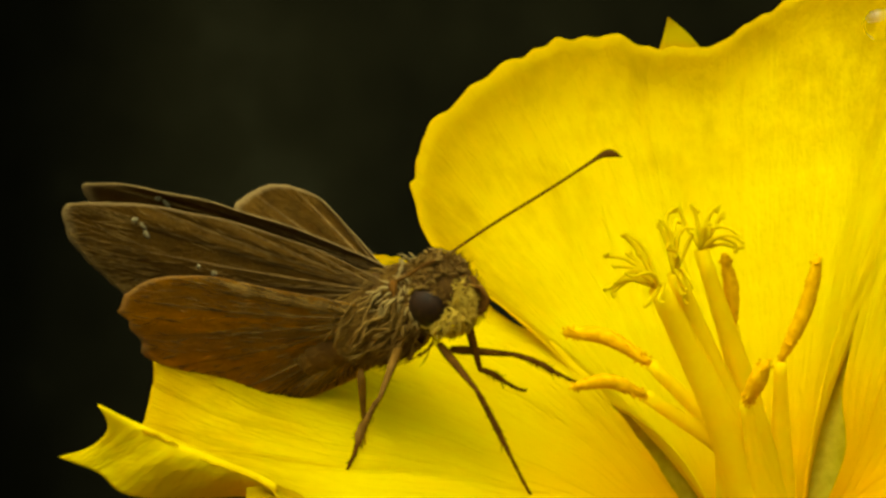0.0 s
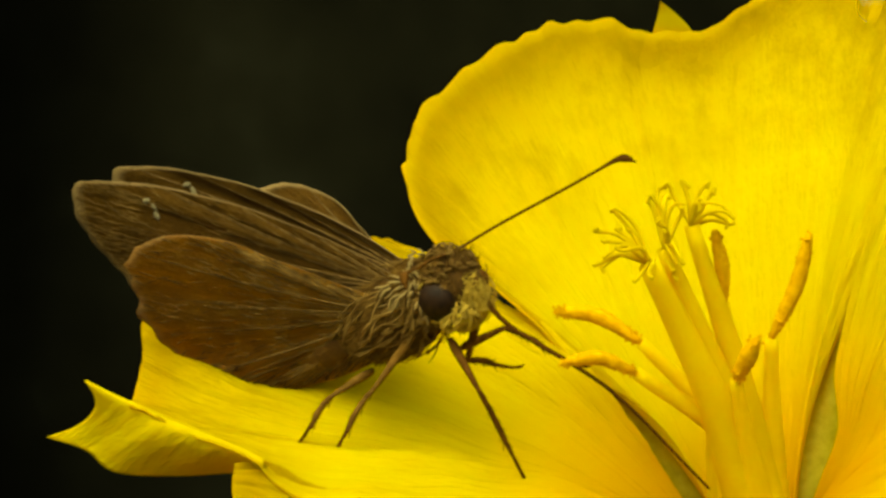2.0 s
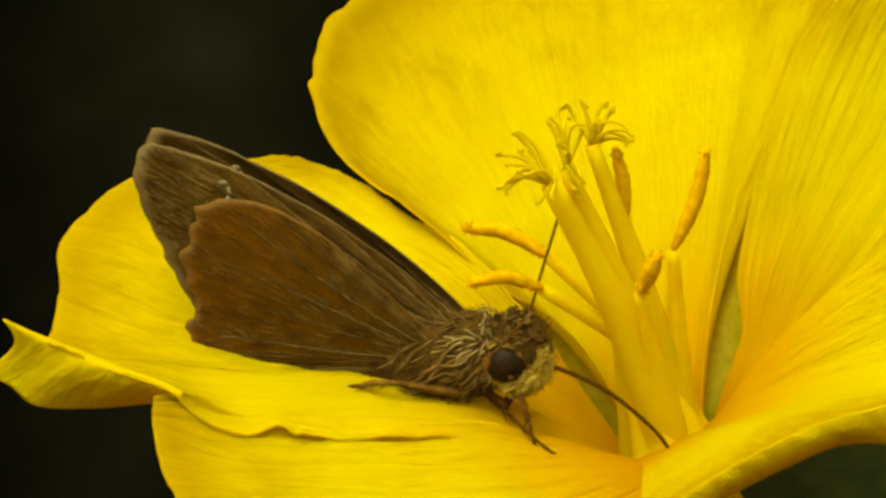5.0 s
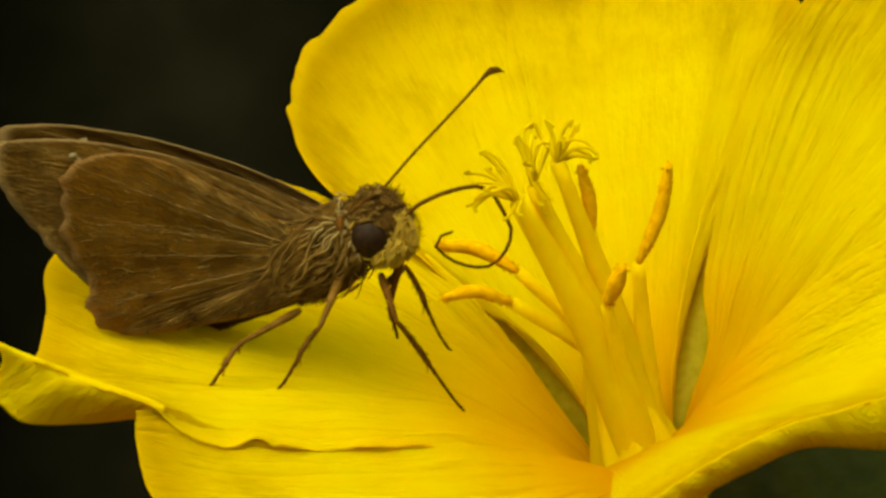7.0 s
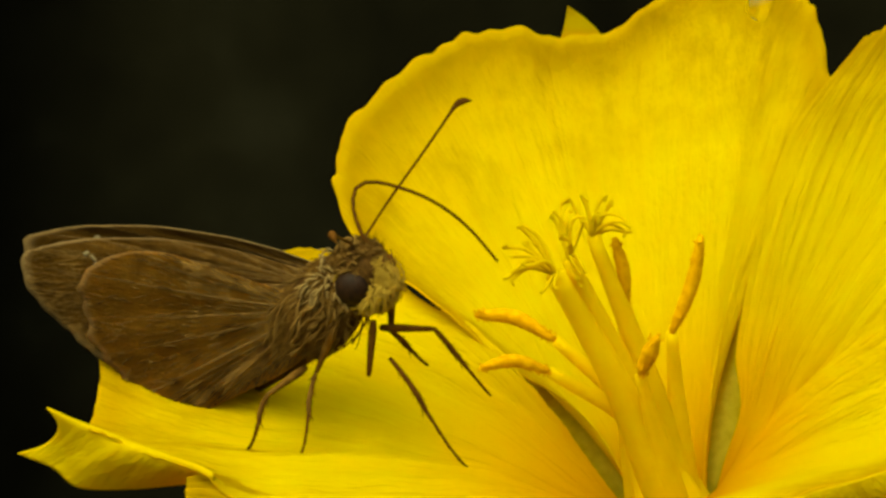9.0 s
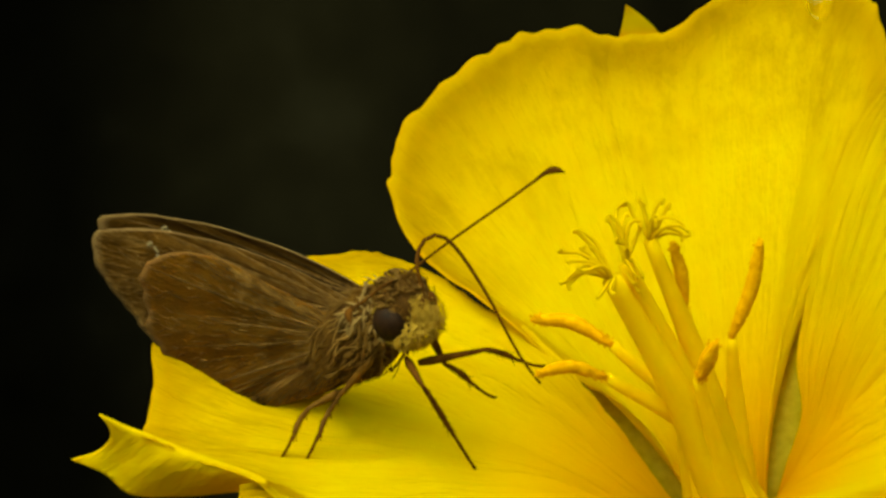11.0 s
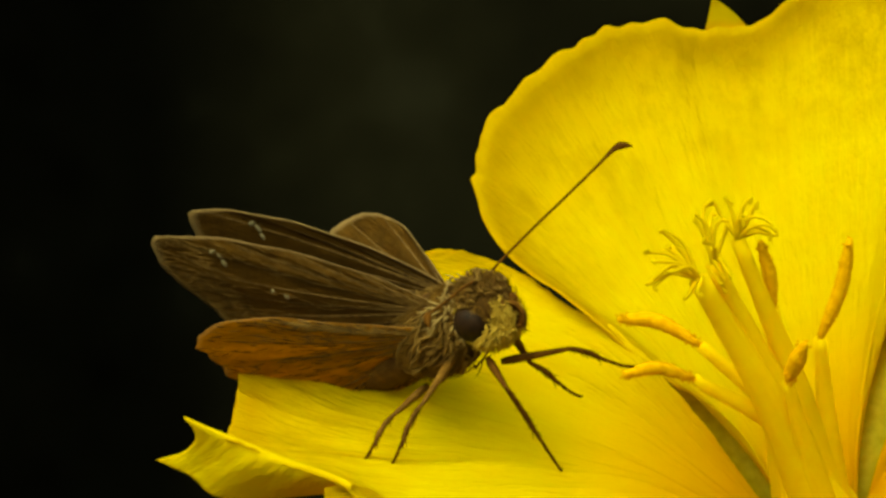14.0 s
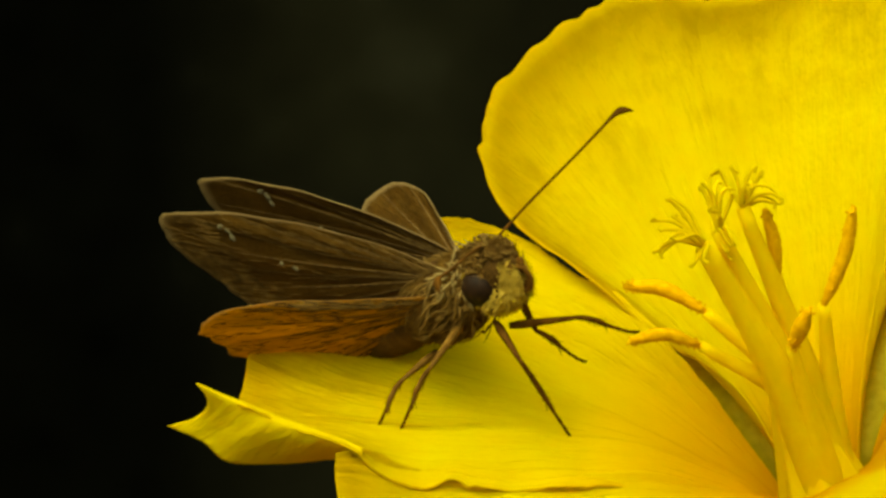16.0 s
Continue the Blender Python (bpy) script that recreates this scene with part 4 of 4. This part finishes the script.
    stance(2.5, (-0.63, -3.5, -2.19), 11.8, 30, 15, (2.3, -0.4, 0.6), (-0.8, -1.8, -0.4), (11.4, -1.4, 0.0), (22.2, -4.8, 6.5))
    stance(3.0, (0.32, -3.7, -3.2), 5.2, 24, 14, (-3.0, 0.2, 0.0), (-3.4, -2.3, 0.0), (7.2, -2.8, 0.0), (-2.4, -0.2, 0.0))
    stance(3.5, (0.88, -4.0, -4.0), 3.2, 19, 12, (-3.2, 0.1, 0.0), (-3.5, -2.4, 0.0), (14.1, -6.4, 0.0), (-3.0, -0.1, 0.0))
    stance(4.0, (2.54, -4.3, -5.9), -1.8, 14, 12, (-3.5, 0.0, 0.0), (-3.5, -2.5, 0.0), (20.9, -10.1, 0.0), (-3.5, 0.0, 0.0))
    stance(4.5, (4.07, -4.3, -6.09), -3.8, 13, 12, (-3.5, 0.0, 0.0), (-3.5, -2.5, 0.0), (17.2, -9.5, 0.0), (-3.5, 0.0, 0.0))
    stance(4.7, (4.58, -4.1, -6.29), -1.0, 16, 13, (-3.5, 0.0, 0.0), (-3.5, -2.5, 0.0), (15.7, -9.3, 0.0), (-3.5, 0.0, 0.0))
    stance(6.8, (1.71, -4.0, -1.75), 16.2, 20, 13, (-3.5, 0.0, 0.0), (-3.5, -2.5, 0.0), (1.0, -6.7, 0.0), (-3.5, 0.0, 0.0))
    stance(7.0, (0.03, -3.9, -0.75), 20.5, 22, 13, (-3.5, 0.0, 0.0), (-3.5, -2.5, 0.0), (1.0, -6.5, 0.0), (-3.5, 0.0, 0.0))
    stance(7.5, (-0.99, -3.9, -0.4), 25.0, 24, 14, (-3.5, 0.0, 0.0), (-3.5, -2.5, 0.0), (1.0, -5.3, 0.0), (-3.5, 0.0, 0.0))
    stance(7.6, (-1.59, -3.9, -0.31), 24.8, 26, 14, (-3.5, 0.0, 0.0), (-3.5, -2.5, 0.0), (1.0, -5.1, 0.0), (-3.5, 0.0, 0.0))
    stance(8.0, (-1.1, -3.9, -0.15), 29.2, 26, 14, (-3.5, 0.0, 0.0), (-3.5, -2.5, 0.0), (1.0, -4.1, 0.0), (-3.5, 0.0, 0.0))
    stance(8.2, (-0.99, -3.8, -0.14), 29.2, 29, 14, (-3.5, 0.0, 0.0), (-3.5, -2.5, 0.0), (1.0, -4.1, 0.0), (-3.3, 0.0, 0.0))
    stance(10.3, (-4.52, -3.6, -0.05), 28.0, 35, 15, (-3.0, 0.2, 0.0), (-3.3, -2.3, 0.0), (1.5, -3.6, 0.0), (-1.7, -0.2, 0.0))
    stance(10.5, (-2.51, -3.3, -1.24), 20.5, 38, 15, (-2.9, 0.2, 0.0), (-3.3, -2.2, 0.0), (1.6, -3.6, 0.0), (-1.6, -0.2, 0.0))
    stance(11.0, (-2.79, -3.3, -1.02), 20.5, 40, 16, (-2.8, 0.2, 0.0), (-3.3, -2.2, 0.0), (1.7, -3.5, 0.0), (-1.2, -0.2, 0.0))
    stance(11.5, (-2.7, -3.2, -0.88), 20.5, 42, 17, (4.4, -0.9, 1.0), (-15.2, -2.1, -6.7), (8.9, -1.0, 0.0), (13.3, -2.0, 5.7))
    stance(12.0, (-2.81, -3.2, -0.94), 18.5, 44, 17, (13.0, -1.9, 3.0), (-27.2, -2.0, -13.3), (17.5, 1.5, 0.0), (27.9, -3.9, 11.3))
    stance(12.5, (-2.53, -3.1, -0.85), 18.0, 44, 18, (15.9, -0.9, 3.0), (-17.1, -1.3, -7.0), (24.3, 3.5, 0.0), (37.2, -4.7, 12.5))
    stance(13.0, (-2.86, -3.1, -0.85), 18.0, 44, 18, (17.3, 0.0, 3.0), (-7.0, -0.6, -0.7), (34.2, 5.6, 0.0), (46.6, -5.4, 13.7))
    stance(13.5, (-2.83, -3.1, -0.83), 18.2, 44, 18, (17.6, 0.1, 3.0), (-8.4, -0.7, -1.9), (36.8, 5.1, 0.0), (46.2, -6.3, 11.6))
    stance(14.0, (-2.81, -3.1, -0.8), 18.0, 44, 18, (17.8, 0.2, 3.0), (-9.8, -0.8, -3.1), (39.4, 4.6, 0.0), (45.8, -7.2, 9.5))
    stance(14.5, (-2.71, -3.1, -0.79), 18.5, 44, 18, (18.1, 0.2, 3.0), (-11.2, -0.9, -4.3), (42.0, 4.0, 0.0), (45.4, -8.2, 7.3))
    stance(15.0, (-2.81, -3.1, -0.77), 18.8, 44, 18, (18.4, 0.3, 3.0), (-12.6, -1.0, -5.5), (44.6, 3.5, 0.0), (45.0, -9.1, 5.2))
    stance(15.5, (-2.81, -3.2, -0.76), 19.2, 44, 18, (18.6, 0.4, 3.0), (-14.0, -1.1, -6.7), (47.2, 3.0, 0.0), (44.6, -10.0, 3.1))
    stance(16.0, (-2.81, -3.2, -0.75), 19.2, 44, 18, (18.9, 0.5, 3.0), (-15.4, -1.2, -7.9), (49.8, 2.5, 0.0), (44.2, -10.9, 1.0))
    stand(0.0, ((1.7, -6.7, -2.5), (4.5, -4.4, -7.4)), ((-2.6, -6.3, -3.1), (-4.1, -4.9, -6.5)), ((-3.4, -1.4, -4.3), (-4.0, -4.7, -6.4)), ((3.4, -2.8, -0.9), (7.5, -0.9, -2.4)), ((1.9, -3.7, -1.7), (3.9, -1.6, -2.5)))
    stand(1.0, ((2.2, -5.7, -3.3), (4.6, -4.4, -7.6)), ((-2.4, -6.7, -2.8), (-3.5, -4.9, -6.0)), ((-4.6, -1.5, -4.1), (-5.6, -4.7, -6.0)), ((3.3, -2.4, -0.5), (7.5, -0.9, -2.1)), ((1.9, -3.7, -1.7), (4.0, -1.6, -2.5)))
    stand(2.0, ((2.3, -6.8, -3.5), (4.8, -4.4, -7.8)), ((-2.5, -5.3, -3.9), (-4.1, -4.9, -6.6)), ((-4.1, -5.5, -4.0), (-5.7, -4.7, -6.2)), ((3.4, -2.1, -0.7), (6.4, -0.9, -1.9)), ((1.8, -3.3, -2.3), (3.9, -1.6, -2.4)))
    stand(3.0, ((2.5, -2.6, -3.3), (4.8, -4.4, -7.8)), ((-1.9, -5.4, -5.2), (-4.1, -4.9, -6.5)), ((-3.7, -2.5, -5.0), (-4.8, -4.7, -6.3)), ((4.0, -6.8, -3.8), (5.3, -6.0, -8.2)), ((4.3, -2.1, -4.2), (5.0, -1.6, -6.3)))
    stand(4.0, ((4.5, -2.9, -6.2), (8.3, -6.8, -8.7)), ((-0.2, -5.8, -6.3), (-2.3, -4.9, -6.6)), ((-1.3, -3.6, -6.0), (-4.1, -4.7, -6.6)), ((6.8, -6.3, -6.3), (8.4, -7.5, -10.8)), ((7.3, -2.0, -6.6), (8.2, -1.6, -7.1)))
    stand(4.5, ((5.5, -3.0, -6.6), (8.7, -6.8, -9.3)), ((0.9, -5.7, -6.0), (-1.2, -4.9, -6.4)), ((-0.4, -4.5, -6.1), (-2.4, -4.7, -6.6)), ((8.5, -6.1, -6.7), (9.8, -7.5, -11.2)), ((8.4, -7.0, -6.8), (9.2, -1.6, -7.8)))
    stand(4.7, ((5.5, -3.0, -6.6), (8.7, -6.8, -9.3)), ((0.9, -5.7, -6.0), (-1.2, -4.9, -6.4)), ((-0.4, -4.5, -6.1), (-2.4, -4.7, -6.6)), ((8.5, -6.1, -6.7), (9.8, -7.5, -11.2)), ((8.4, -7.0, -6.8), (9.2, -1.6, -7.8)))
    stand(6.8, ((5.2, -3.0, -3.1), (10.1, -4.4, -6.4)), ((1.3, -6.6, -4.4), (-1.9, -4.9, -6.6)), ((-2.7, -4.5, -4.7), (-4.9, -4.7, -6.3)), ((5.4, -1.3, -3.5), (6.8, -4.0, -7.4)), ((5.0, -2.2, -1.5), (5.8, -1.6, -4.8)))
    stand(7.0, ((3.8, -7.1, -3.2), (6.8, -4.4, -7.4)), ((0.2, -6.8, -3.5), (-2.0, -4.9, -6.6)), ((-3.5, -4.4, -4.2), (-5.2, -4.7, -6.3)), ((4.3, -1.4, -0.8), (6.1, -0.9, -4.3)), ((3.5, -3.9, -2.6), (3.8, -1.6, -4.0)))
    stand(8.0, ((2.2, -3.8, -1.9), (6.1, -4.4, -7.2)), ((-0.8, -4.0, -2.4), (-1.9, -4.9, -6.7)), ((-3.3, -6.2, -3.6), (-5.2, -4.7, -6.4)), ((4.0, -2.0, -1.1), (6.1, -0.9, -4.4)), ((2.2, -2.9, -0.5), (2.9, -1.6, -1.4)))
    stand(11.0, ((0.5, -8.0, -2.6), (3.0, -4.4, -7.1)), ((-3.7, -3.8, -3.3), (-5.7, -4.9, -6.8)), ((-5.0, -5.6, -3.7), (-6.7, -4.7, -6.3)), ((3.5, -4.5, -1.1), (6.5, -0.9, -2.2)), ((1.5, -3.2, -1.9), (4.1, -1.6, -3.8)))
    stand(12.0, ((0.6, -7.8, -2.9), (2.6, -4.4, -7.0)), ((-3.7, -6.5, -3.4), (-5.4, -4.9, -6.8)), ((-5.2, -5.2, -4.1), (-6.7, -4.7, -6.5)), ((3.6, -4.6, -1.1), (7.2, -0.9, -2.3)), ((1.6, -3.5, -2.0), (4.2, -1.6, -3.8)))
    stand(13.0, ((0.6, -7.6, -2.9), (2.6, -4.4, -7.0)), ((-3.8, -6.2, -3.5), (-5.5, -4.9, -6.8)), ((-5.6, -1.5, -4.7), (-6.7, -4.7, -6.5)), ((3.6, -4.5, -1.1), (7.1, -0.9, -2.4)), ((1.5, -3.4, -2.0), (4.2, -1.6, -3.7)))
    stand(14.0, ((0.4, -7.8, -2.6), (3.0, -4.4, -7.1)), ((-3.7, -6.2, -3.5), (-5.6, -4.9, -6.8)), ((-5.1, -5.1, -4.0), (-6.8, -4.7, -6.3)), ((3.5, -4.5, -1.0), (6.9, -0.9, -2.3)), ((1.5, -3.3, -1.8), (4.2, -1.6, -3.8)))
    stand(16.0, ((0.7, -7.5, -3.0), (3.0, -4.4, -7.0)), ((-3.7, -6.4, -3.3), (-5.6, -4.9, -6.7)), ((-5.1, -5.2, -3.9), (-6.6, -4.7, -6.3)), ((3.5, -4.6, -1.1), (6.8, -0.9, -2.2)), ((1.4, -3.5, -1.8), (4.2, -1.6, -3.8)))
    step_along()
    feel(0.0, (7.4, -4.0, 8.6))
    feel(0.5, (8.7, -3.8, 5.8))
    feel(1.0, (8.8, -2.2, 3.6))
    feel(1.5, (8.9, -4.2, 6.2))
    feel(2.0, (8.6, -3.8, 7.4))
    feel(2.5, (9.6, -2.9, 6.1))
    feel(3.0, (10.4, -2.9, 5.5))
    feel(3.5, (9.5, -0.0, 4.3))
    feel(4.0, (11.0, -2.5, 3.8))
    feel(4.5, (11.4, -0.3, 2.8))
    feel(4.7, (11.4, 0.3, 2.5))
    feel(6.8, (10.6, -0.5, 6.9))
    feel(7.0, (8.7, -1.4, 8.9))
    feel(7.5, (8.3, -1.1, 8.4))
    feel(7.6, (8.2, -2.0, 8.3))
    feel(8.0, (6.4, -1.7, 10.7))
    feel(8.2, (5.9, -2.2, 11.3))
    feel(10.3, (3.6, -3.1, 10.5))
    feel(10.5, (6.3, -2.8, 8.3))
    feel(11.0, (6.9, -3.9, 7.7))
    feel(11.5, (7.7, -5.0, 6.0))
    feel(12.0, (8.0, -6.0, 3.9))
    feel(12.5, (6.6, -4.0, 7.8))
    feel(13.0, (5.8, -3.9, 8.7))
    feel(13.5, (5.8, -4.3, 8.8))
    feel(14.0, (5.9, -4.5, 8.7))
    feel(14.5, (5.9, -4.0, 8.8))
    feel(15.0, (5.8, -4.0, 8.9))
    feel(15.5, (5.8, -4.3, 9.0))
    feel(16.0, (5.7, -4.1, 9.0))
    sip(0.0)
    sip(0.5, (1.7, -6.2, 2.0), (0.9, -6.1, 2.5), (1.3, -6.0, 3.6), (2.4, -5.8, 3.8), (3.0, -5.7, 2.9), (2.6, -5.6, 2.1), (1.7, -5.4, 2.0), (1.3, -5.3, 2.7), (1.7, -5.1, 3.4), (2.4, -5.0, 3.3), (2.6, -4.9, 2.8), (2.3, -4.7, 2.4))
    sip(0.7, (0.6, -6.2, 3.1), (0.7, -6.0, 5.6), (2.1, -5.9, 6.9), (3.9, -5.7, 7.0), (4.9, -5.5, 6.1), (4.7, -5.3, 5.2), (3.6, -5.1, 5.1), (2.9, -4.9, 5.6), (3.4, -4.7, 6.1))
    sip(1.0, (1.3, -6.2, 4.4), (1.4, -6.0, 5.3), (2.3, -5.7, 5.9), (3.4, -5.5, 5.0), (4.5, -5.2, 3.0), (6.1, -5.0, -0.5), (7.7, -4.7, -3.7))
    sip(1.5, (1.0, -6.2, 3.2), (0.9, -6.0, 5.0), (1.5, -5.7, 6.0), (2.6, -5.5, 5.7), (3.8, -5.2, 4.3), (5.2, -5.0, 1.3), (6.9, -4.7, -1.9))
    sip(2.0, (3.7, -6.2, -0.7), (8.2, -5.4, -3.3), (12.4, -4.7, -7.1))
    sip(2.5, (4.0, -6.0, -1.0), (7.0, -5.3, -3.7), (9.9, -4.5, -6.7))
    sip(3.0, (5.2, -5.8, -2.8), (8.5, -5.1, -5.8), (12.0, -4.3, -9.3))
    sip(3.5, (6.0, -5.6, -3.6), (9.4, -5.1, -5.9), (14.0, -4.6, -10.1), (14.8, -4.1, -11.3))
    sip(4.0, (7.7, -5.5, -5.9), (10.9, -5.0, -7.8), (13.8, -4.5, -10.3), (14.8, -4.0, -11.3))
    sip(4.5, (9.2, -5.4, -6.7), (11.8, -4.9, -8.3), (13.8, -4.4, -10.1), (14.8, -3.9, -11.5))
    sip(4.7, (9.6, -5.5, -6.4), (12.1, -5.0, -8.0), (14.2, -4.5, -10.1), (15.1, -4.0, -11.4))
    sip(6.8, (6.5, -5.7, 1.4), (7.9, -5.5, 2.1), (9.3, -5.3, 1.9), (10.4, -5.0, 0.9), (10.2, -4.8, -0.2), (9.0, -4.6, -0.4), (8.6, -4.4, 0.2), (9.3, -4.2, 0.6))
    sip(7.0, (4.4, -5.7, 1.8), (6.0, -5.6, 2.7), (8.0, -5.4, 3.0), (9.0, -5.2, 1.7), (9.3, -5.1, 0.6), (8.4, -4.9, -0.7), (6.8, -4.7, -0.6), (5.7, -4.6, 0.3), (6.5, -4.4, 0.9), (7.3, -4.2, 0.1))
    sip(7.2, (4.3, -5.7, 2.3), (5.8, -5.4, 2.5), (8.1, -5.0, 1.4), (9.7, -4.6, -1.0), (10.0, -4.2, -3.5))
    sip(7.5, (3.4, -5.8, 3.1), (3.7, -5.6, 3.7), (4.7, -5.4, 4.6), (5.5, -5.2, 4.7), (7.1, -5.0, 3.8), (7.8, -4.8, 2.8), (9.0, -4.7, 0.8), (9.4, -4.5, -0.9), (9.2, -4.3, -2.1))
    sip(7.6, (2.0, -5.8, 3.2), (2.0, -5.6, 4.5), (2.8, -5.4, 5.8), (4.1, -5.2, 5.7), (6.0, -5.0, 4.2), (7.9, -4.8, 2.0), (9.2, -4.6, -0.8), (8.9, -4.3, -1.2))
    sip(8.0, (0.8, -5.8, 2.9), (0.5, -5.6, 5.4), (1.6, -5.3, 6.9), (3.6, -5.1, 7.1), (5.9, -4.8, 6.2), (8.0, -4.6, 4.3), (9.8, -4.3, 1.8))
    sip(8.2, (1.5, -5.9, 4.2), (0.5, -5.7, 5.8), (0.6, -5.5, 6.8), (1.8, -5.3, 7.1), (4.0, -5.1, 6.7), (5.9, -4.9, 5.5), (7.8, -4.7, 3.2), (9.8, -4.4, 1.4))
    sip(10.3, (-2.0, -6.2, 4.0), (-1.8, -5.9, 5.4), (-0.9, -5.6, 6.0), (-0.2, -5.3, 5.5), (2.5, -5.0, 2.8), (6.4, -4.7, -1.7))
    sip(10.5, (0.7, -6.3, 1.9), (1.2, -6.0, 2.7), (2.3, -5.7, 2.8), (5.7, -5.4, 0.6), (9.5, -5.1, -1.5), (13.4, -4.8, -2.9))
    sip(11.0, (0.3, -6.4, 2.8), (0.5, -6.1, 4.1), (1.3, -5.9, 4.5), (2.2, -5.6, 3.8), (3.6, -5.4, 1.6), (5.4, -5.1, -1.8), (8.0, -4.9, -5.0))
    sip(11.5, (-0.3, -6.4, 3.5), (-0.2, -6.1, 4.7), (0.7, -5.8, 4.7), (1.7, -5.5, 3.6), (3.4, -5.2, 0.6), (5.8, -4.9, -5.2))
    sip(12.0, (-1.2, -6.5, 2.2), (-1.3, -6.2, 4.1), (-0.5, -6.0, 4.3), (1.1, -5.7, 1.6), (3.7, -5.5, -1.4), (3.8, -5.2, -3.0), (2.4, -5.0, -3.4))
    sip(12.5, (-0.1, -6.5, 3.1), (-0.3, -6.5, 3.1), (0.1, -6.4, 3.5), (0.5, -6.4, 3.6), (1.0, -6.3, 3.5), (1.3, -6.3, 3.2), (1.4, -6.2, 2.7), (1.2, -6.2, 2.3), (0.8, -6.2, 2.0), (0.4, -6.1, 2.0), (0.0, -6.1, 2.2), (-0.2, -6.0, 2.6), (-0.1, -6.0, 3.0), (0.2, -5.9, 3.3), (0.5, -5.9, 3.4), (0.9, -5.9, 3.3), (1.2, -5.8, 3.0), (1.2, -5.8, 2.7), (1.1, -5.7, 2.3), (0.8, -5.7, 2.2), (0.4, -5.6, 2.2), (0.1, -5.6, 2.3), (-0.0, -5.6, 2.6), (0.0, -5.5, 3.0), (0.3, -5.5, 3.2), (0.5, -5.4, 3.2), (0.8, -5.4, 3.2), (1.0, -5.3, 2.9), (1.0, -5.3, 2.7), (0.9, -5.3, 2.4), (0.7, -5.2, 2.3), (0.4, -5.2, 2.3), (0.2, -5.1, 2.5), (0.2, -5.1, 2.7), (0.2, -5.0, 2.9), (0.3, -5.0, 3.0))
    sip(13.0)
    sip(13.5)
    sip(14.0)
    sip(14.5)
    sip(15.0)
    sip(15.5)
    sip(16.0)
    for step in range(161):
        t = step / 10
        a = max((c for c in chains if c[0] <= t), key=lambda c: c[0])
        b = min((c for c in chains if c[0] >= t), key=lambda c: c[0])
        f = (t - a[0]) / (b[0] - a[0]) if b[0] > a[0] else 0.0
        f = f * f * (3 - 2 * f)
        here = a[1][0]
        for i in range(LINKS):
            way = a[1][i].lerp(b[1][i], f) - a[1][i + 1].lerp(b[1][i + 1], f)
            then = here - way.normalized() * LINK
            mouth[i].append((t, Matrix.Translation(here) @ turned(then - here, Vector((0, 1, 0)))))
            here = then
    walk(butterfly, body)
    for s in (-1, 1):
        walk(fore[s], wings[s, "f"])
        walk(rear[s], wings[s, "r"])
        walk(antennae[s], feelers[s])
    for key, (a, b) in legs.items():
        walk(thighs[key], a)
        walk(shins[key], b)
    for link, rows in zip(proboscis, mouth):
        walk(link, rows)


motions()
